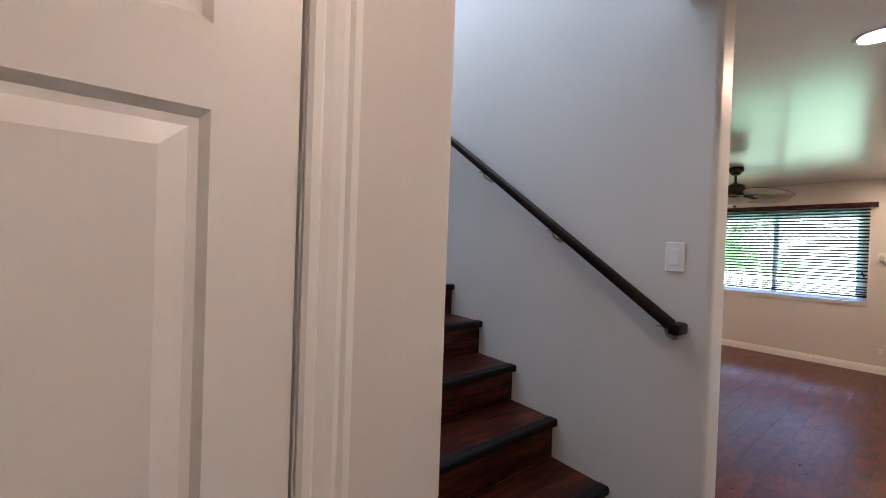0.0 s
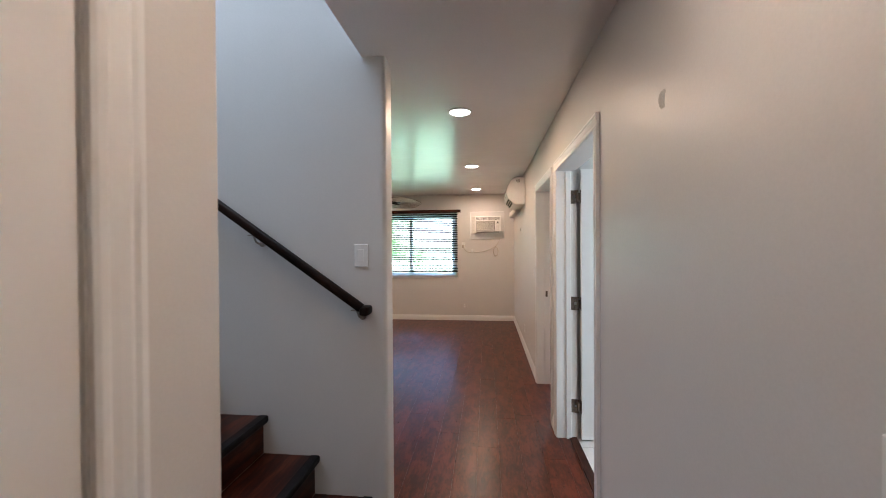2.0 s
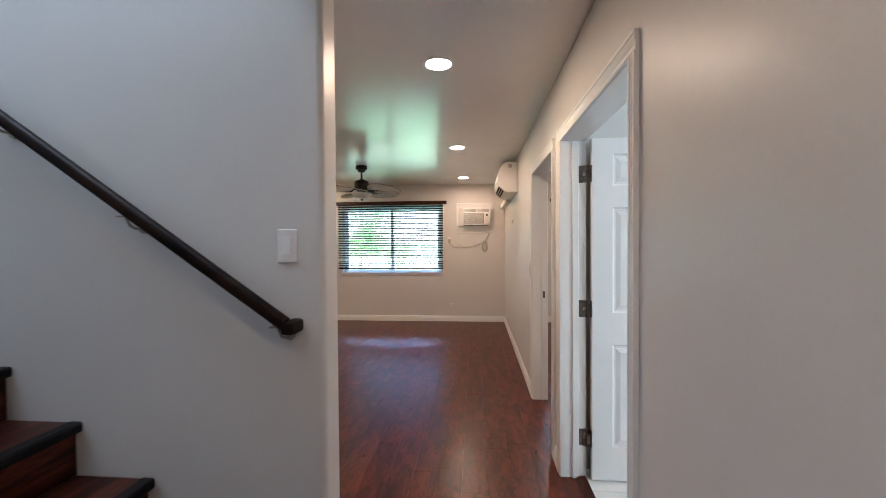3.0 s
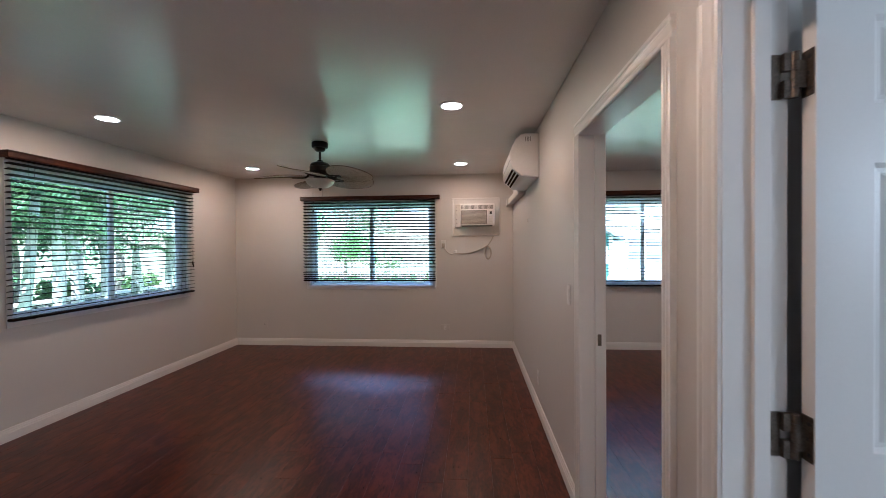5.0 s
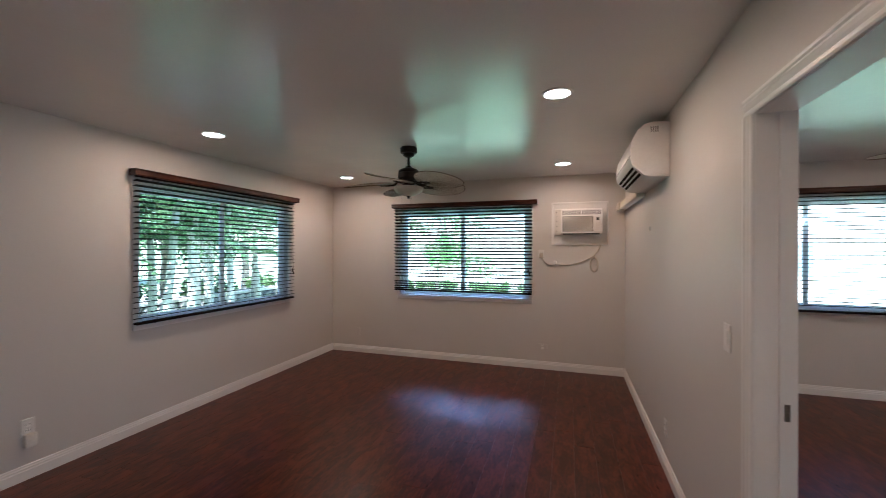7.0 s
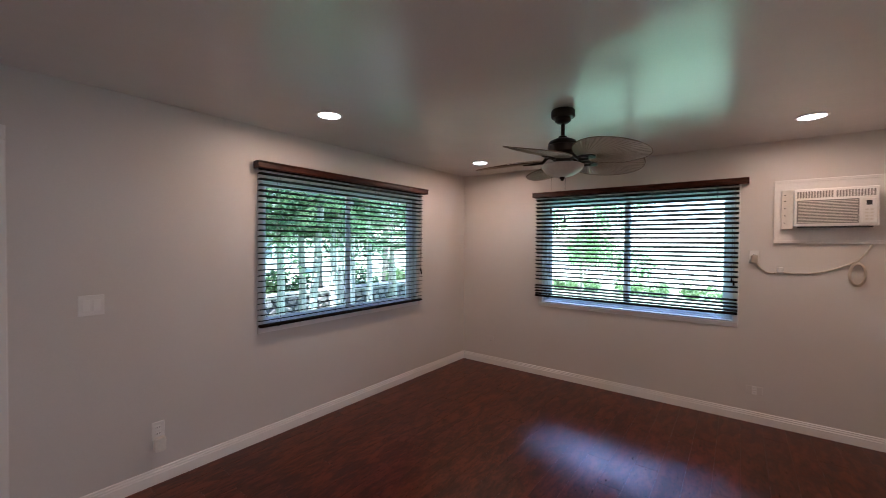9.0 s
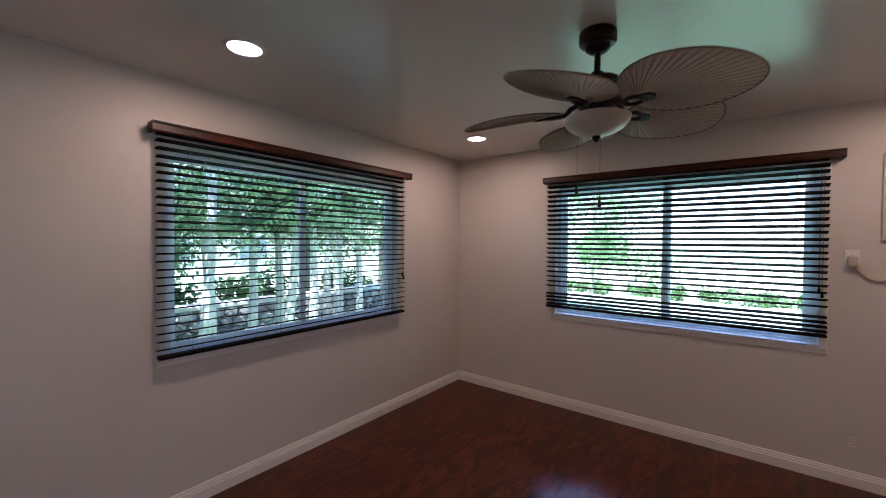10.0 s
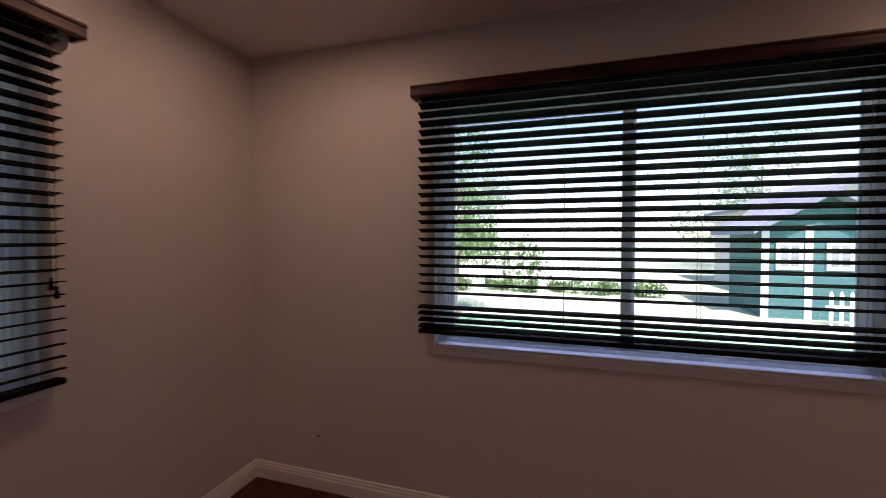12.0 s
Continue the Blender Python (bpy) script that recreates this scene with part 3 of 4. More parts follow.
# ---- windows and blinds ----
def window(name, m, W, z0, z1, label, slide_right=True):
    """A white sliding window in an opening of width W; local y 0 is the room face of the wall."""
    t = thing(name, m, label, "window", "", "structure")
    f = 0.030
    part("window_frame", boxes((0.001, W - 0.001, 0.055, 0.125, z0 + 0.001, z0 + f), (0.001, W - 0.001, 0.055, 0.125, z1 - f, z1 - 0.001), (0.001, f, 0.055, 0.125, z0 + f, z1 - f), (W - f, W - 0.001, 0.055, 0.125, z0 + f, z1 - f), bevel=0.003), VINYL, t)
    part("window_sill", boxes((0.001, W - 0.001, -0.002, 0.0545, z0 + 0.0005, z0 + 0.012), bevel=0.002), TRIM, t)
    mid = W / 2
    for k, (a, b, y) in enumerate(((f, mid + 0.03, 0.092), (mid - 0.03, W - f, 0.066))):
        s = part("sash", boxes((a, b, y, y + 0.022, z0 + f, z0 + f + 0.028), (a, b, y, y + 0.022, z1 - f - 0.036, z1 - f), (a, a + 0.045, y, y + 0.022, z0 + f + 0.028, z1 - f - 0.036), (b - 0.045, b, y, y + 0.022, z0 + f + 0.028, z1 - f - 0.036), bevel=0.002), VINYL, t)
        p = part("pane", boxes((a + 0.043, b - 0.043, y + 0.009, y + 0.013, z0 + f + 0.026, z1 - f - 0.034)), GLASS, s)
        p.visible_shadow = False
    c, th = 0.042, 0.011
    for d in ((-c, W + c, -th, -0.0003, z0 - c, z0 - 0.0005), (-c, W + c, -th, -0.0003, z1 + 0.0005, z1 + c), (-c, -0.0005, -th, -0.0003, z0 - 0.0005, z1 + 0.0005), (W + 0.0005, W + c, -th, -0.0003, z0 - 0.0005, z1 + 0.0005)):
        part("window_casing", boxes(d, bevel=0.002), TRIM, t)
    return t


def blind(m, W, top, rail_z, tilt, loose, label, group="window blinds", val=0.10, pitch=0.0437, seed=3):
    """A horizontal wooden blind of width W, from local x 0, hanging in front of the wall."""
    rnd = random.Random(seed)
    t = thing("window_blind", m, label, "blind", group)
    bm = bmesh.new()
    prism(bm, [(-0.088, top - 0.054), (-0.092, top - 0.046), (-0.090, top - 0.014), (-0.096, top - 0.008), (-0.096, top), (-0.013, top), (-0.013, top - 0.012), (-0.076, top - 0.012), (-0.076, top - 0.054)], "x", -0.030, W + 0.095 - 0.030 + (val - 0.10))
    box(bm, -0.030, -0.018, -0.076, -0.013, top - 0.054, top - 0.0121)
    box(bm, W + 0.053 + (val - 0.10), W + 0.065 + (val - 0.10), -0.076, -0.013, top - 0.054, top - 0.0121)
    part("valance", bm, VALANCE, t, "reddish brown wooden valance")
    part("head_rail", boxes((0.004, W - 0.004, -0.066, -0.016, top - 0.058, top - 0.014), bevel=0.002), SLAT, t)
    zs, z = [], top - 0.085
    stack = [rail_z + 0.028 + 0.031 * k for k in range(loose)]
    while z > (stack[-1] if stack else rail_z) + 0.034:
        zs.append(z)
        z -= pitch
    bm = bmesh.new()
    n = 5
    prof = [(-0.025 + 0.05 * k / n, 0.0028 * (1 - (2 * k / n - 1) ** 2)) for k in range(n + 1)]
    prism(bm, prof + [(p, q - 0.0042) for p, q in prof[::-1]], "x", 0.0, W)
    me = mesh_from("slat", bm, SLAT)
    for z in zs + stack:
        ob = new("slat", me)
        ob.parent = t
        a = -tilt if z in zs else tilt * 0.55
        ob.matrix_basis = pose(rnd.uniform(-0.002, 0.002), -0.042, z + rnd.uniform(-0.0012, 0.0012), a + rnd.uniform(-1.2, 1.2), rnd.uniform(-0.06, 0.06), 0)
    part("bottom_rail", boxes((0.0, W, -0.066, -0.018, rail_z - 0.011, rail_z + 0.009), bevel=0.004), SLAT, t, "dark wooden bottom rail")
    count = 4
    for k in range(count):
        u = 0.16 + (W - 0.32) * k / (count - 1)
        bm = bmesh.new()
        for y in (-0.0675, -0.0165):
            tube(bm, [(u, y, top - 0.06), (u, y, rail_z + 0.008)], 0.0009, 5)
        part("ladder_cord", bm, STRING, t)
        bm = boxes((u - 0.008, u + 0.008, -0.050, -0.034, rail_z - 0.017, rail_z - 0.0112), bevel=0.002)
        part("rail_plug", bm, SLAT, t)
    bm = bmesh.new()
    tube(bm, [(W - 0.03, -0.072, top - 0.06), (W - 0.03, -0.074, 1.24)], 0.0012, 5)
    tube(bm, [(W - 0.045, -0.072, top - 0.06), (W - 0.045, -0.074, 1.27)], 0.0012, 5)
    part("pull_cord", bm, STRING, t)
    for u, z in ((W - 0.03, 1.24), (W - 0.045, 1.27)):
        bm = bmesh.new()
        lathe(bm, [(0, 0.0), (0.004, 0.0), (0.009, -0.035), (0.007, -0.042), (0, -0.043)], (u, -0.074, z), 10)
        part("tassel", bm, SLAT, t, "", True)
    return t


window("window_1", north(W1[0]), W1[1] - W1[0], W1[2], W1[3], "white sliding window in the north wall")
window("window_2", east(W2[1]), W2[1] - W2[0], W2[2], W2[3], "white sliding window in the east wall")
window("window_3", east(W3[1]), W3[1] - W3[0], W3[2], W3[3], "white sliding window of the bedroom")
blind(north(4.652), 1.900, 2.168, 0.905, 9, 0, "dark wooden slatted blind fully lowered with open slats", seed=4)
blind(east(2.470), 1.905, 2.146, 0.950, 18, 4, "dark wooden slatted blind with slats bunched above its rail", seed=9)
blind(east(-1.330), 1.960, 2.160, 0.880, 3, 0, "dark wooden slatted blind of the bedroom window", seed=14)


# ---- ceiling lamps ----
def downlight(x, y, power=LAMP_W):
    t = thing("ceiling_light", pose(x, y, H), "round white recessed ceiling light switched on", "ceiling light", "recessed lights")
    bm = bmesh.new()
    lathe(bm, [(0.070, -0.0005), (0.090, -0.0005), (0.088, -0.006), (0.074, -0.009), (0.070, -0.006)], sides=40)
    part("trim_ring", bm, PLASTIC, t, "white trim ring", True)
    bm = bmesh.new()
    lathe(bm, [(0, -0.004), (0.0705, -0.004), (0.0705, -0.001), (0, -0.001)], sides=40)
    part("lens", bm, GLOW, t, "glowing frosted lens", True)
    area_lamp("downlight_lamp", pose(x, y, H - 0.0125), 0.14, 0.14, power, LAMP_COLOUR, "DISK")


for x, y in ((2.813, 0.198), (4.796, 0.186), (6.772, 0.182), (6.790, 2.840), (4.819, 2.842)):
    downlight(x, y)
# unseen hall light, added to brighten the closet wall
downlight(0.52, -0.30, 0.6)
# the last three are unseen, added by symmetry to brighten the bedroom
for x, y in ((4.42, -1.32), (6.40, -1.32), (4.42, -3.10), (6.40, -3.10)):
    downlight(x, y, 0.8)


# ---- ceiling fans ----
def fan(x, y, turn, label):
    t = thing("ceiling_fan", pose(x, y, H, 0, 0, turn), label, "ceiling fan", "ceiling fans")
    bm = bmesh.new()
    lathe(bm, [(0, -0.001), (0.070, -0.001), (0.076, -0.010), (0.076, -0.046), (0.070, -0.054), (0.052, -0.058), (0.050, -0.076), (0.034, -0.088), (0.016, -0.092), (0, -0.092)])
    part("canopy", bm, BRONZE, t, "", True)
    bm = bmesh.new()
    lathe(bm, [(0.0125, -0.058), (0.0125, -0.168), (0.026, -0.174), (0.030, -0.188), (0.018, -0.194)], sides=20)
    part("downrod", bm, BRONZE, t, "", True)
    bm = bmesh.new()
    lathe(bm, [(0, -0.190), (0.046, -0.190), (0.084, -0.206), (0.094, -0.223), (0.090, -0.232), (0.096, -0.238), (0.096, -0.280), (0.090, -0.286), (0.084, -0.308), (0.066, -0.323), (0.056, -0.336), (0.056, -0.352), (0, -0.352)])
    part("motor", bm, BRONZE, t, "dark bronze motor housing", True)
    bm = bmesh.new()
    lathe(bm, [(0.056, -0.352), (0.122, -0.359), (0.136, -0.366), (0.132, -0.382), (0.112, -0.408), (0.078, -0.428), (0.035, -0.440), (0, -0.442)])
    part("light_bowl", bm, OPAL, t, "unlit frosted glass bowl", True)
    bm = bmesh.new()
    lathe(bm, [(0, -0.440), (0.016, -0.441), (0.018, -0.448), (0.010, -0.456), (0.011, -0.462), (0, -0.468)], sides=16)
    part("finial", bm, BRONZE, t, "", True)
    # one palm-leaf blade along local x, pleats radiating from its root, shared by all five
    bm = bmesh.new()
    ca, la, lb = 0.364, 0.228, 0.192
    root = Vector((ca - la * 0.80, 0, 0))
    n = 88

    def edge_point(k):
        a = 2 * math.pi * k / n
        x_ = ca + la * math.cos(a)
        return Vector((x_, lb * math.sin(a) * (1.0 - 0.10 * math.cos(a)), 0.012 * math.sin(a) ** 2 - 0.014 * (x_ - 0.15)))
    rings = [[bm.verts.new(root.lerp(edge_point(k), f) + Vector((0, 0, (0.0026 if k % 2 else -0.0026) * f))) for k in range(n)] for f in (0.12, 0.35, 0.60, 0.82, 1.0)]
    c0 = bm.verts.new(root)
    for k in range(n):
        bm.faces.new((c0, rings[0][k], rings[0][(k + 1) % n]))
        for a, b in zip(rings, rings[1:]):
            bm.faces.new((a[k], a[(k + 1) % n], b[(k + 1) % n], b[k]))
    bmesh.ops.solidify(bm, geom=bm.faces[:], thickness=0.003)
    blade_me = mesh_from("blade", bm, BLADE)
    bm = bmesh.new()
    tube(bm, [edge_point(k) for k in range(n + 1)], 0.0030, 6, False)
    rim_me = mesh_from("blade_rim", bm, BLADE_EDGE, True)
    bm = bmesh.new()
    for k in range(0, n, 2):
        tube(bm, [root.lerp(edge_point(k), f) - Vector((0, 0, 0.0036)) for f in (0.2, 0.6, 0.99)], 0.0011, 4)
    rib_me = mesh_from("blade_ribs", bm, BLADE_RIB)
    bm = bmesh.new()
    # an open loop bracket: two arms, a ring and a clamp over the blade's root
    ring = [(0.172 + 0.040 * math.cos(6.2832 * k / 20), 0.026 * math.sin(6.2832 * k / 20), -0.010) for k in range(21)]
    tube(bm, ring, 0.0075, 8, False)
    for sg in (-1, 1):
        tube(bm, [(0.070, 0.020 * sg, 0.028), (0.105, 0.018 * sg, 0.016), (0.122, 0.013 * sg, -0.002), (0.136, 0.009 * sg, -0.010)], 0.009, 8)
    prism(bm, [(0.206, -0.026), (0.246, -0.022), (0.262, 0.0), (0.246, 0.022), (0.206, 0.026)], "z", -0.014, -0.006)
    arm_me = mesh_from("blade_arm", bm, BRONZE, True)
    for k in range(5):
        b = new("blade", blade_me)
        b.parent = t
        b.matrix_basis = pose(0, 0, -0.326, 0, 0, 72 * k) @ pose(0, 0, 0, -13, 2.5, 0)
        tagged(b, "pleated tan palm-leaf blade")
        for me, nm in ((rim_me, "blade_rim"), (rib_me, "blade_ribs"), (arm_me, "blade_arm")):
            o = new(nm, me)
            o.parent = b
    for cx, cy, zt, ze in ((0.118, 0.122, -0.366, -0.618), (0.057, 0.0, -0.436, -0.688)):
        q = Matrix.Rotation(radians(-turn), 3, "Z") @ Vector((cx, cy, 0))
        bm = bmesh.new()
        tube(bm, [(q.x, q.y, zt), (q.x, q.y, ze)], 0.0010, 5)
        c = part("pull_chain", bm, BRONZE, t)
        bm = bmesh.new()
        lathe(bm, [(0, 0.002), (0.003, 0.0), (0.005, -0.012), (0.009, -0.045), (0.006, -0.052), (0, -0.053)], (q.x, q.y, ze), 12)
        part("fob", bm, BRONZE, c, "", True)
    return t


fan(5.665, 1.501, 32, "dark bronze ceiling fan with tan palm-leaf blades")
fan(5.40, -2.22, 5, "dark ceiling fan with palm-leaf blades in the bedroom")


# ---- split air conditioner on the south wall ----
ac = thing("split_air_conditioner", pose(5.34, -0.5195, 0), "white wall-mounted split air conditioner under the ceiling", "air conditioner")
prof = [(0.0, 2.378), (0.10, 2.386), (0.150, 2.374), (0.195, 2.335), (0.228, 2.270), (0.240, 2.205), (0.239, 2.145), (0.228, 2.100), (0.150, 2.026), (0.10, 2.016), (0.0, 2.014)]
bm = bmesh.new()
prism(bm, prof, "x", 0.0, 0.85)
bmesh.ops.bevel(bm, geom=[e for e in bm.edges if abs(e.verts[0].co.x - e.verts[1].co.x) < 1e-6], offset=0.008, segments=2, affect="EDGES")
part("body", bm, PLASTIC, ac, "", True)
for k in range(3):
    f0 = 0.08 + 0.29 * k
    a, b = Vector((0.228, 2.100)), Vector((0.150, 2.026))
    p0, p1 = a.lerp(b, f0), a.lerp(b, f0 + 0.18)
    nrm = Vector((0.688, -0.726)) * 0.0012
    bm = bmesh.new()
    prism(bm, [tuple(p0 + nrm), tuple(p1 + nrm), tuple(p1 - nrm * 2), tuple(p0 - nrm * 2)], "x", 0.06, 0.80)
    part("louvre_slot", bm, BLACK_SLOT, ac, "dark air outlet slot")
bm = bmesh.new()
prism(bm, [(0.2400, 2.160), (0.2412, 2.160), (0.2412, 2.163), (0.2400, 2.163)], "x", 0.01, 0.84)
part("panel_seam", bm, DARKPLASTIC, ac)
part("end_vents", boxes(*[(-0.0006, 0.0004, 0.070 + 0.013 * i, 0.076 + 0.013 * i, 2.312, 2.352) for i in range(4)]), GRILLE, ac)
pipe = thing("pipe_cover", pose(0, 0, 0), "white line-set cover running along the wall", "pipe cover")
part("cover", boxes((6.20, 7.495, -0.5195, -0.440, 1.985, 2.062), bevel=0.010, seg=2), OLDPLASTIC, pipe, "", True)
part("collar", boxes((7.30, 7.499, -0.519, -0.425, 1.975, 2.070), bevel=0.008, seg=2), OLDPLASTIC, pipe)

# ---- window air conditioner set in the east wall (local x 0 at y 0.33) ----
wac = thing("window_air_conditioner", east(0.33), "white window air conditioner set through the wall", "air conditioner")
part("wall_panel", boxes((0.0, 0.665, -0.014, -0.0005, 1.575, 2.103), bevel=0.003), PLASTIC, wac)
part("panel_rim", boxes((0.0, 0.665, -0.022, -0.0142, 2.078, 2.103), (0.0, 0.665, -0.022, -0.0142, 1.575, 1.600), (0.0, 0.022, -0.022, -0.0142, 1.600, 2.078), (0.643, 0.665, -0.022, -0.0142, 1.600, 2.078), bevel=0.002), PLASTIC, wac)
part("side_curtain", boxes((0.045, 0.120, -0.050, -0.0142, 1.690, 2.015), bevel=0.003), OLDPLASTIC, wac, "pleated side panel with screw holes")
part("screw_holes", boxes(*[(0.062, 0.072, -0.0512, -0.0500, z, z + 0.008) for z in (1.74, 1.80, 1.86, 1.92, 1.97)]), DARKPLASTIC, wac)
part("body", boxes((0.120, 0.590, -0.120, -0.0142, 1.712, 2.010), bevel=0.010, seg=2), PLASTIC, wac, "", True)
part("top_vents", boxes(*[(0.135 + 0.0165 * i + (0.012 if i > 12 else 0), 0.135 + 0.0165 * i + 0.010 + (0.012 if i > 12 else 0), -0.1214, -0.1195, 1.938, 1.990) for i in range(26)]), GRILLE, wac, "row of vent slots")
part("grille_frame", boxes((0.135, 0.485, -0.1225, -0.1195, 1.735, 1.920), bevel=0.001), GRILLE, wac)
bm = bmesh.new()
for i in range(15):
    box(bm, 0.143, 0.477, -0.1265, -0.1226, 1.742 + 0.0117 * i, 1.7465 + 0.0117 * i)
part("grille_slats", bm, OLDPLASTIC, wac, "fine horizontal intake slats")
part("control_panel", boxes((0.500, 0.575, -0.1235, -0.1195, 1.735, 1.920), bevel=0.001), PLASTIC, wac)
part("display", boxes((0.522, 0.552, -0.1255, -0.1236, 1.868, 1.902)), DARKPLASTIC, wac, "small dark display")
for i in range(4):
    part("button", boxes((0.516, 0.534, -0.1252, -0.1236, 1.755 + 0.024 * i, 1.767 + 0.024 * i), (0.541, 0.559, -0.1252, -0.1236, 1.755 + 0.024 * i, 1.767 + 0.024 * i)), OLDPLASTIC, wac)
# dark strip along the underside of the body
part("dark_under_strip", boxes((0.14, 0.56, -0.119, -0.080, 1.700, 1.7118)), DARKPLASTIC, wac)


def plate(name, m, w, h, label, category, kind_, finish=PLASTIC):
    """A wall plate; local x along the wall, -y out of it, centred at z 0."""
    t = thing(name, m, label, category, "wall plates")
    part("plate", boxes((-w / 2, w / 2, -0.0065, -0.0004, -h / 2, h / 2), bevel=0.0025), finish, t)
    if kind_ == "rocker":
        k = max(1, round(w / 0.07) if w > 0.1 else 1)
        for i in range(k):
            c = (i - (k - 1) / 2) * 0.046
            part("rocker", boxes((c - 0.0165, c + 0.0165, -0.0095, -0.0066, -0.033, 0.033), bevel=0.0015), TRIM, t, "white rocker switch")
    elif kind_ == "outlet":
        for z in (-0.020, 0.020):
            part("socket", boxes((-0.016, 0.016, -0.0085, -0.0066, z - 0.014, z + 0.014), bevel=0.003), TRIM, t)
            part("slots", boxes((-0.008, -0.005, -0.0088, -0.0085, z - 0.003, z + 0.006), (0.005, 0.008, -0.0088, -0.0085, z - 0.003, z + 0.006)), DARKPLASTIC, t)
    elif kind_ == "coax":
        bm = bmesh.new()
        tube(bm, [(0, -0.0066, 0), (0, -0.016, 0)], 0.005, 12)
        part("jack", bm, DARKPLASTIC, t)
    return t


plate("light_switch", pose(1.914, 0.660, 1.408, 0, 0, -90), 0.072, 0.118, "white rocker light switch on the stair wall", "switch", "rocker")
plate("light_switch", Matrix.Translation((0, 0, 1.15)) @ south(4.345), 0.072, 0.118, "white rocker light switch beside the bedroom door", "switch", "rocker")
plate("light_switch", Matrix.Translation((0, 0, 1.185)) @ north(3.69), 0.116, 0.118, "white double light switch near the entry door", "switch", "rocker")
plate("light_switch", Matrix.Translation((0, 0, 1.142)) @ south(0.470), 0.116, 0.118, "white double light switch on the hall wall", "switch", "rocker")
plate("coax_plate", Matrix.Translation((0, 0, 0.305)) @ east(3.085), 0.07, 0.115, "painted cable plate with a dark jack", "outlet", "coax", WALL)
plate("wall_outlet", Matrix.Translation((0, 0, 0.285)) @ east(0.435), 0.115, 0.07, "painted wall outlet low on the wall", "outlet", "outlet", WALL)
plate("wall_outlet", Matrix.Translation((0, 0, 0.29)) @ south(5.44), 0.07, 0.115, "white wall outlet low on the wall", "outlet", "outlet")
plate("wall_outlet", Matrix.Translation((0, 0, 0.34)) @ north(4.01), 0.07, 0.115, "white wall outlet with a night light in it", "outlet", "outlet")
night = thing("night_light", north(4.01), "small white plug-in night light", "night light")
part("body", boxes((-0.032, 0.032, -0.052, -0.0092, 0.215, 0.305), bevel=0.010, seg=2), OPAL, night, "", True)
hook = thing("wall_sensor", Matrix.Translation((0, 0, 1.69)) @ south(6.0), "tiny white sensor on the wall", "sensor")
part("body", boxes((-0.012, 0.012, -0.012, -0.0004, -0.02, 0.02), bevel=0.003), OLDPLASTIC, hook)

# plug, cord and coil of the window unit
cordset = thing("power_cord", pose(0, 0, 0), "beige power cord with a coil hanging below the air conditioner", "cord")


def sag(a, b, drop, n=12):
    a, b = Vector(a), Vector(b)
    return [a.lerp(b, i / n) - Vector((0, 0, drop * 4 * (i / n) * (1 - i / n))) for i in range(n + 1)]


X = 7.488
bm = bmesh.new()
tube(bm, sag((X, 0.452, 1.420), (X, 0.29, 1.335), 0.050) + sag((X, 0.285, 1.333), (X, -0.12, 1.410), 0.040)[1:], 0.0065, 8)
tube(bm, [(X, -0.12, 1.410), (X, -0.17, 1.435), (X, -0.215, 1.50), (X, -0.250, 1.572)], 0.0065, 8)
part("lead", bm, CORD, cordset, "", True)
bm = bmesh.new()
for k in range(3):
    tube(bm, [(X - 0.002 - 0.006 * k, -0.172 + (0.046 - 0.004 * k) * math.cos(a), 1.335 + (0.092 - 0.006 * k) * math.sin(a)) for a in [2 * math.pi * i / 26 for i in range(27)]], 0.0055, 7, False)
part("coil", bm, CORD, cordset, "", True)
part("plug", boxes((X - 0.030, X + 0.010, 0.430, 0.476, 1.405, 1.470), bevel=0.008, seg=2), CORD, cordset, "beige moulded plug", True)
part("cord_box", boxes((X - 0.022, X + 0.010, 0.262, 0.300, 1.330, 1.375), bevel=0.005), PLASTIC, cordset)
plate("cord_outlet", Matrix.Translation((0, 0, 1.455)) @ east(0.455), 0.07, 0.115, "white wall outlet feeding the air conditioner", "outlet", "outlet")

# a rubbed spot on the hall wall
bm = bmesh.new()
ring = [(1.19 + 0.020 * math.cos(a) * (1 + 0.35 * math.sin(3 * a + 1)), 1.893 + 0.036 * math.sin(a) * (1 + 0.25 * math.cos(2 * a))) for a in [6.283 * i / 22 for i in range(22)]]
prism(bm, [(p, q) for p, q in ring], "y", -0.5199, -0.5188)
structure("wall_scuff", bm, material("rubbed_paint", (0.53, 0.51, 0.48), 0.85, 0, 0.12, 30, 160, 0.1, spec=0.2), "dull grey rubbed spot on the hall wall", "wall mark")

# ---- outside ----
GZ = -0.35
structure("ground", boxes((-220, 260, -220, 240, GZ - 0.5, GZ)), LAWN, "sunlit lawn around the house", "ground")
structure("driveway", boxes((8.2, 9.3, -10, 10.9, GZ, GZ + 0.010), (-6, 14, 11.2, 19, GZ, GZ + 0.011)), PALE, "pale sunlit concrete paving", "pavement")
structure("verge", boxes((14.2, 250.0, -120, 160, GZ, GZ + 0.012)), FIELD, "grass running to the street, glare put into its pale colour", "ground")


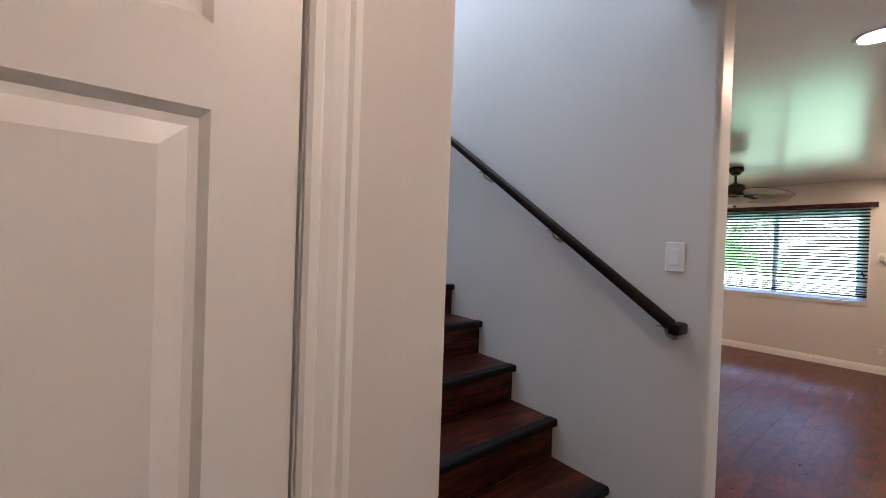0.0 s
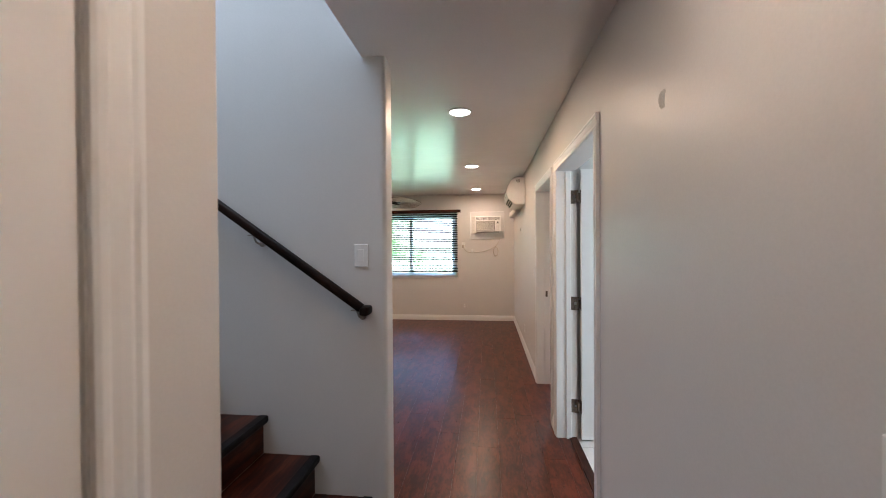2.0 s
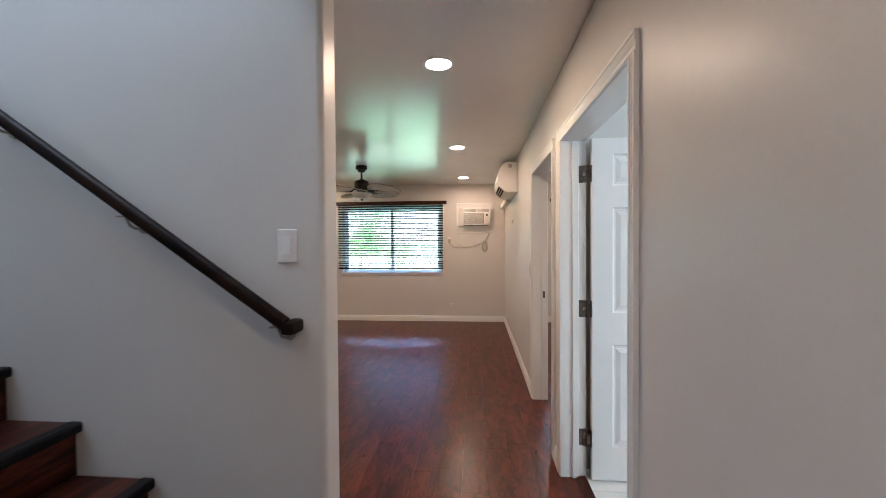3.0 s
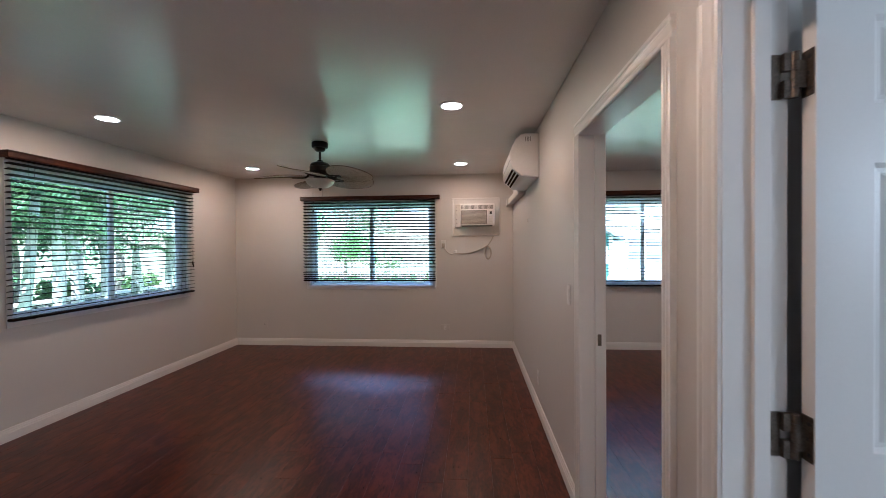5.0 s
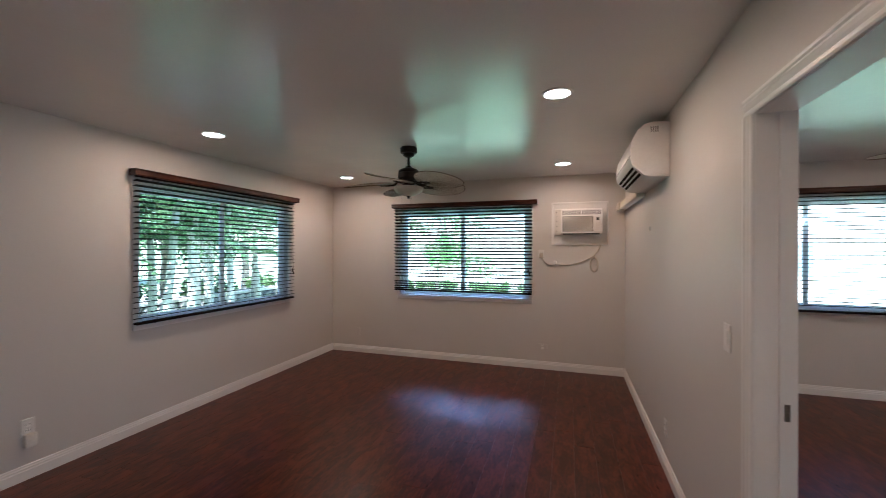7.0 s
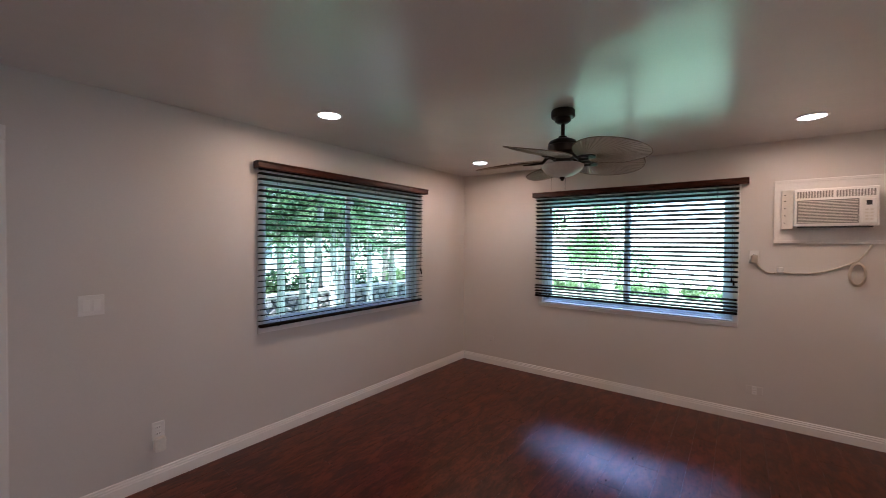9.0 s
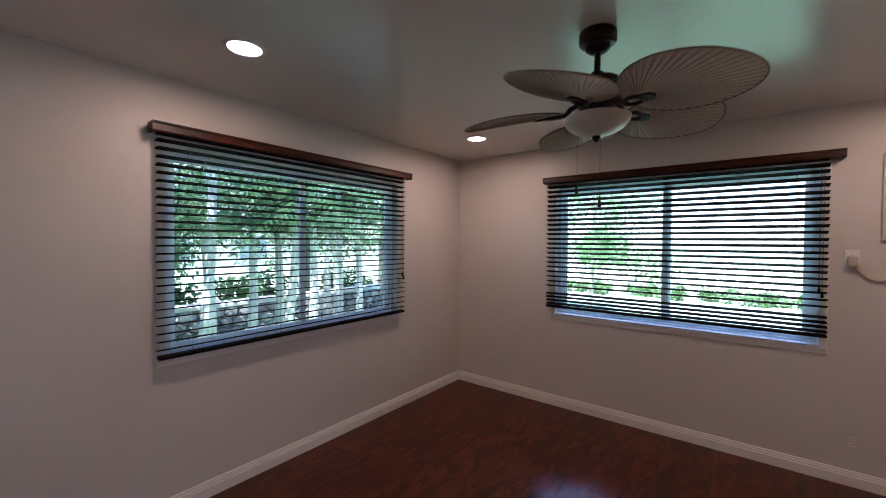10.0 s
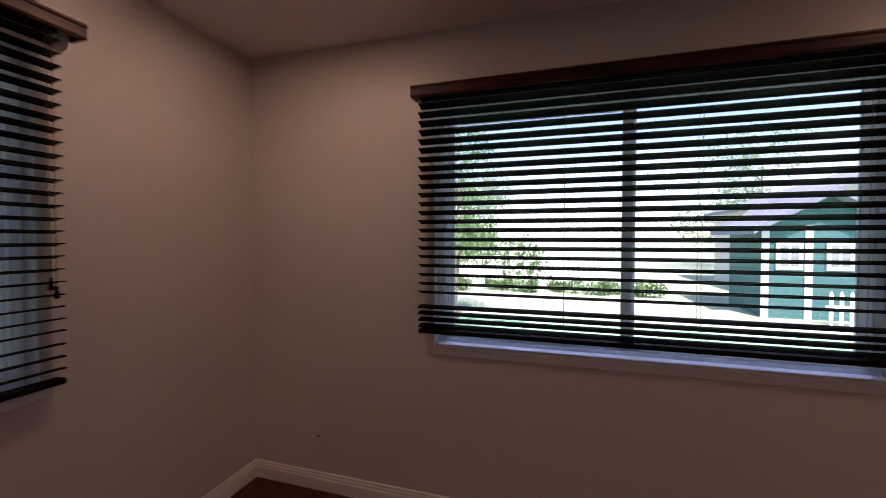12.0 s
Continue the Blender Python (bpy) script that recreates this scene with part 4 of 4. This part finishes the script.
def leaf_crown(name, parent, mat, centres, count, size, seed, droop=0.3, long=1.0):
    """Many small leaves scattered through a few uneven clumps."""
    rnd = random.Random(seed)
    verts, faces = [], []
    total = sum(c[3] ** 2 for c in centres)
    for cx, cy, cz, cr in centres:
        for _ in range(int(count * cr * cr / total)):
            v = Vector((rnd.gauss(0, 1), rnd.gauss(0, 1), rnd.gauss(0, 0.8)))
            v = v.normalized() * cr * rnd.uniform(0.35, 1.0) ** 0.6 * (0.75 + 0.35 * noise.noise(Vector((cx, cy, cz)) + v.normalized() * 2.3))
            p = Vector((cx, cy, cz)) + v
            s = size * rnd.uniform(0.6, 1.3)
            d = Vector((rnd.uniform(-1, 1), rnd.uniform(-1, 1), rnd.uniform(-1, 0.5) - droop)).normalized()
            w = d.cross(Vector((rnd.uniform(-1, 1), rnd.uniform(-1, 1), rnd.uniform(-1, 1)))).normalized() * s * 0.32
            d = d * s * long
            i = len(verts)
            verts += [p, p + d * 0.45 + w, p + d, p + d * 0.45 - w]
            faces.append((i, i + 1, i + 2, i + 3))
    me = bpy.data.meshes.new(name)
    me.from_pydata(verts, [], faces)
    me.materials.append(mat)
    ob = new(name, me)
    ob.parent = parent
    return ob


def tree(x, y, h, crown_r, seed, label, leaf=LEAF, lean=0.0, count=2600, size=0.22, low=0.45, trunk_r=0.13):
    rnd = random.Random(seed)
    t = thing("tree", pose(x, y, GZ), label, "tree", "garden trees")
    bm = bmesh.new()
    top = Vector((lean * h, lean * 0.5 * h, h * 0.72))
    pts = [Vector((0, 0, -0.1)).lerp(top, i / 7) + Vector((rnd.uniform(-1, 1), rnd.uniform(-1, 1), 0)) * 0.06 * (i > 0) for i in range(8)]
    tube(bm, pts, 0.1, 9, radii=[trunk_r * (1.15 - 0.8 * i / 7) for i in range(8)])
    centres = [(top.x, top.y, h * 0.85, crown_r * 0.6)]
    for k in range(7):
        a, base = rnd.uniform(0, 6.28), pts[rnd.randint(3, 6)]
        end = base + Vector((math.cos(a), math.sin(a), 0)) * crown_r * rnd.uniform(0.5, 0.9) + Vector((0, 0, h * rnd.uniform(0.0, 0.22)))
        midp = base.lerp(end, 0.5) + Vector((0, 0, 0.12))
        tube(bm, [base, midp, end], 0.03, 6, radii=[trunk_r * 0.45, trunk_r * 0.28, trunk_r * 0.1])
        centres.append((*end, crown_r * rnd.uniform(0.32, 0.55)))
        centres.append((*(midp + Vector((0, 0, rnd.uniform(-0.3, 0.4)))), crown_r * rnd.uniform(0.22, 0.4)))
    part("trunk", bm, BARK, t, "", True)
    leaf_crown("crown", t, leaf, centres, count, size, seed + 100)
    return t


def palm_clump(x, y, stems, h, seed, label):
    """Slim pale stems with arching feather fronds."""
    rnd = random.Random(seed)
    t = thing("palm_clump", pose(x, y, GZ), label, "palm", "garden palms")
    verts, faces = [], []
    for k in range(stems):
        a = rnd.uniform(0, 6.28)
        base = Vector((math.cos(a), math.sin(a), 0)) * rnd.uniform(0.1, 0.7)
        hh = h * rnd.uniform(0.65, 1.1)
        top = base * 1.15 + Vector((rnd.uniform(-0.2, 0.2), rnd.uniform(-0.2, 0.2), hh))
        bm = bmesh.new()
        tube(bm, [base + Vector((0, 0, -0.1)), base.lerp(top, 0.5) + Vector((0.05, 0.03, 0)), top], 0.05, 8, radii=[0.085, 0.07, 0.055])
        part("stem", bm, BAMBOO, t, "", True)
        for f in range(9):
            b = 6.283 * f / 9 + rnd.uniform(-0.3, 0.3)
            out = Vector((math.cos(b), math.sin(b), 0))
            L, rise = rnd.uniform(0.9, 1.5), rnd.uniform(0.2, 0.9)
            for i in range(16):
                s = i / 15
                p = top + out * L * s + Vector((0, 0, rise * s - 1.3 * s * s * L * 0.7))
                sd = Vector((-out.y, out.x, 0))
                for sg in (-1, 1):
                    d = (sd * sg + out * 0.5 - Vector((0, 0, 0.5))).normalized() * 0.38 * (1 - 0.55 * s)
                    w = out * 0.017
                    j = len(verts)
                    verts += [p - w, p + d * 0.5 - w * 1.2, p + d, p + d * 0.5 + w * 1.2, p + w]
                    faces.append((j, j + 1, j + 2, j + 3, j + 4))
    me = bpy.data.meshes.new("fronds")
    me.from_pydata(verts, [], faces)
    me.materials.append(LEAF)
    fr = new("fronds", me)
    fr.parent = t
    return t


# north garden: palms and trees before a low stone wall
for i, (x, y, n_, h, s) in enumerate(((4.2, 6.6, 4, 2.7, 1), (5.7, 7.3, 5, 3.1, 2), (7.4, 6.8, 4, 2.6, 3), (8.9, 7.8, 5, 3.2, 4), (10.8, 7.4, 4, 2.8, 5), (2.6, 7.2, 4, 3.0, 6))):
    palm_clump(x, y, n_, h, s, "clump of slim palms with feathery fronds")
tree(3.6, 9.8, 5.2, 2.2, 21, "leafy garden tree with a grey trunk", LEAF_DARK, 0.03, 13000, 0.10)
tree(6.6, 10.6, 5.6, 2.4, 22, "leafy garden tree with a grey trunk", LEAF, -0.02, 12000, 0.10)
tree(9.8, 10.2, 5.0, 2.1, 23, "leafy garden tree with a grey trunk", LEAF, 0.04, 13000, 0.10)
tree(13.4, 11.0, 5.8, 2.6, 24, "leafy garden tree with a grey trunk", LEAF_DARK, 0.0, 13000, 0.10)
tree(1.0, 10.4, 5.4, 2.4, 25, "leafy garden tree with a grey trunk", LEAF, 0.0, 3000)

stone_wall = thing("stone_wall", pose(0, 0, GZ), "low grey rubble stone garden wall", "wall")
part("core", boxes((1.0, 14.0, 8.93, 9.22, -0.1, 0.60)), MORTAR, stone_wall)
part("coping", boxes((1.0, 14.0, 8.86, 9.30, 0.60, 0.68), bevel=0.015), PALE, stone_wall, "pale flat coping")

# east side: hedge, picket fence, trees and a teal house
tree(15.2, 8.4, 5.2, 2.0, 31, "leafy tree beside the drive, leaves coloured as sunlit", LEAF_LIGHT, 0.02, 6000, 0.13)
tree(13.6, 3.9, 4.4, 1.7, 32, "leafy tree on the lawn, leaves coloured as sunlit", LEAF_LIGHT, -0.03, 5200, 0.085, trunk_r=0.06)
# far crowns, whitened through their leaf colour in place of glare
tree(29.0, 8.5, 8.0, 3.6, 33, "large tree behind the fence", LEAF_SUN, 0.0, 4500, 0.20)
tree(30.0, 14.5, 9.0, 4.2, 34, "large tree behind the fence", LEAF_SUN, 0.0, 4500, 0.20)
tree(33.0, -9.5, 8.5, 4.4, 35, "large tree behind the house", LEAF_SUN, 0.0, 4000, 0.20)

rnd = random.Random(78)
for k in range(10):
    t = thing("garden_shrub", pose(1.9 + 1.2 * k + rnd.uniform(-0.3, 0.3), 10.2 + rnd.uniform(-0.4, 0.5), GZ), "loose green shrub behind the stone wall", "shrub", "garden shrubs")
    cs = [(rnd.uniform(-0.5, 0.5), rnd.uniform(-0.3, 0.3), 0.35 + rnd.uniform(0, 0.65), rnd.uniform(0.3, 0.48)) for _ in range(5)]
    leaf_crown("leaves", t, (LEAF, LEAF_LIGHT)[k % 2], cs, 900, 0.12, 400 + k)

rnd = random.Random(77)
for k in range(8):
    y = 7.4 - 1.15 * k
    t = thing("flowering_shrub", pose(19.0 + rnd.uniform(-0.15, 0.15), y, GZ), "low green shrub with white flowers", "shrub", "shrub border")
    cs = [(rnd.uniform(-0.25, 0.25), rnd.uniform(-0.4, 0.4), 0.20 + rnd.uniform(0, 0.12), 0.32) for _ in range(4)]
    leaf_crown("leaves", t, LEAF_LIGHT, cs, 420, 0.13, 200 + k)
    leaf_crown("blossoms", t, PETAL, [(a, b, c + 0.22, 0.16) for a, b, c, d_ in cs[:2]], 40, 0.08, 300 + k)

fence = thing("picket_fence", pose(22.4, 0, GZ), "white picket fence along the street", "fence")
bm = bmesh.new()
prism(bm, [(-0.04, 0.0), (0.04, 0.0), (0.04, 0.92), (0.0, 1.0), (-0.04, 0.92)], "x", -0.01, 0.01)
picket_me = mesh_from("picket", bm, PETAL)
for k in range(70):
    o = new("picket", picket_me)
    o.parent = fence
    o.matrix_basis = pose(0, 14 - 0.2 * k, 0)
for z in (0.25, 0.75):
    part("fence_rail", boxes((0.0102, 0.05, -0.1, 14.1, z, z + 0.08)), PETAL, fence)

low_fence = thing("picket_fence", pose(15.5, -3.5, GZ), "short white picket fence before the garden house", "fence")
for k in range(10):
    o = new("picket", picket_me)
    o.parent = low_fence
    o.matrix_basis = pose(0, -0.17 * k, 0) @ Matrix.Diagonal((1, 0.8, 0.72, 1))
part("fence_rail", boxes((0.0102, 0.05, -1.6, 0.07, 0.35, 0.42)), PETAL, low_fence)


def house(x, y, w, d, h, roof_h, wall_mat, label, windows):
    """A house whose front faces -x, w wide along y, with a gable over the front."""
    t = thing("house", pose(x, y, GZ), label, "house")
    bm = bmesh.new()
    box(bm, 0, d, -w / 2, w / 2, -0.2, h)
    prism(bm, [(-w / 2, h + 0.0005), (w / 2, h + 0.0005), (0, h + roof_h)], "x", 0, d)
    part("wall", bm, wall_mat, t)
    e, th, s = 0.35, 0.14, roof_h / (w / 2)
    bm = bmesh.new()
    for sg in (-1, 1):
        prism(bm, [(0, h + roof_h + 0.01), (0, h + roof_h + th), (sg * (w / 2 + e), h - e * s + th), (sg * (w / 2 + e), h - e * s + 0.01)], "x", -e, d + e)
    part("roof", bm, SHINGLE, t, "grey-blue shingle roof")
    for a, lo, ww, hh in windows:
        f = part("window", boxes((-0.05, -0.001, a - ww / 2 - 0.08, a + ww / 2 + 0.08, lo - 0.08, lo + hh + 0.08)), PETAL, t)
        part("pane", boxes((-0.06, -0.0502, a - ww / 2, a - 0.03, lo, lo + hh), (-0.06, -0.0502, a + 0.03, a + ww / 2, lo, lo + hh)), DARKGLASS, f)
    for a in (-w / 2, 0.3, w / 2):
        part("corner_board", boxes((-0.03, 0.0, a - 0.07, a + 0.07, -0.1, h)), PETAL, t)
    return t


house(16.1, -3.70, 2.2, 1.9, 2.09, 0.66, TEAL, "small teal garden house with white trim and a grey roof", [(0.66, 1.18, 0.33, 0.47), (-0.24, 1.18, 0.31, 0.47), (-0.77, 1.18, 0.31, 0.47)])
t = thing("house", pose(6.0, 20.5, GZ), "cream neighbouring house behind the garden", "house")
part("wall", boxes((-9, 10, 0, 6, -0.2, 3.0)), PALEHOUSE, t)
bm = bmesh.new()
prism(bm, [(-0.5, 2.9), (3.0, 4.7), (6.5, 2.9), (6.5, 3.02), (3.0, 4.86), (-0.5, 3.02)], "x", -9.4, 10.4)
part("roof", bm, SHINGLE, t)
for a in (-5.5, -1.0, 4.0, 7.5):
    f = part("window", boxes((a - 0.75, a + 0.75, -0.05, -0.001, 0.9, 2.2)), PETAL, t)
    part("pane", boxes((a - 0.66, a - 0.03, -0.06, -0.0502, 0.98, 2.12), (a + 0.03, a + 0.66, -0.06, -0.0502, 0.98, 2.12)), DARKGLASS, f)
# pale wall beyond the bedroom window
house(19.5, -9.2, 9.0, 6.0, 2.9, 1.5, PALEHOUSE, "pale neighbouring house close to the bedroom", [(1.8, 0.9, 1.4, 1.2), (-1.6, 0.9, 1.4, 1.2)])

# ---- pieces of floors and walls ----
rnd = random.Random(5)
stone_meshes = []
for k in range(6):
    bm = bmesh.new()
    n_ = 7
    pts = [(0.5 * math.cos(6.283 * i / n_ + rnd.uniform(-0.25, 0.25)), 0.5 * math.sin(6.283 * i / n_ + rnd.uniform(-0.25, 0.25))) for i in range(n_)]
    back, mid_, front = ([bm.verts.new((p * f, y_, q * f)) for p, q in pts] for f, y_ in ((1.0, 0.02), (1.0, -0.03), (0.78, -0.06)))
    for a, b in ((back, mid_), (mid_, front)):
        for i in range(n_):
            bm.faces.new((a[i], a[(i + 1) % n_], b[(i + 1) % n_], b[i]))
    bm.faces.new(front)
    stone_meshes.append(mesh_from("stone", bm, STONE))
for row in range(3):
    x = 1.1 + 0.12 * row
    while x < 13.8:
        w = rnd.uniform(0.20, 0.36)
        o = new("stone", rnd.choice(stone_meshes))
        o.parent = stone_wall
        o.matrix_basis = pose(x + w / 2, 8.925, 0.10 + 0.2 * row + rnd.uniform(-0.02, 0.02), 0, rnd.choice((0, 180)) + rnd.uniform(-8, 8), 0) @ Matrix.Diagonal((w * 1.02, 1, rnd.uniform(0.19, 0.23), 1))
        x += w

bm = boxes((0.0001, 0.9999, 0.0003, 0.1497, -0.0118, 0.0), bevel=0.0)
bmesh.ops.bevel(bm, geom=[e for e in bm.edges if all(abs(v.co.z) < 1e-6 for v in e.verts)], offset=0.0007, segments=1, affect="EDGES")
plank_me = mesh_from("plank", bm, FLOOR)


def lay(parent, x0, x1, y0, y1, seed):
    rnd = random.Random(seed)
    y = y0
    while y < y1 - 0.005:
        wy = min(0.15, y1 - y)
        x = x0
        ln = rnd.uniform(0.45, 1.4)
        while x < x1 - 0.005:
            if x1 - x - ln < 0.3:
                ln = x1 - x
            o = new("plank", plank_me)
            o.parent = parent
            o.matrix_basis = Matrix.Translation((x, y, 0)) @ Matrix.Diagonal((ln, wy / 0.15, 1, 1))
            x += ln
            ln = 1.42
        y += 0.15


lay(subfloor, 2.06, 7.5, -0.52, 3.52, 1)
lay(subfloor, -1.6, 2.06, -0.52, 0.649, 2)
lay(subfloor, 3.08, 7.5, -3.77, -0.635, 3)
lay(subfloor, D2[0], D2[1], -0.635, -0.52, 4)
lay(subfloor, D1[0], D1[1], -0.60, -0.52, 5)
bm = boxes((0.002, 0.298, 0.002, 0.298, -0.003, 0.0))
tile_me = mesh_from("tile", bm, TILE)
for i in range(9):
    for j in range(8):
        o = new("tile", tile_me)
        o.parent = bath_floor
        o.matrix_basis = pose(0.42 + 0.3 * i, -0.66 - 0.3 * (j + 1), 0)
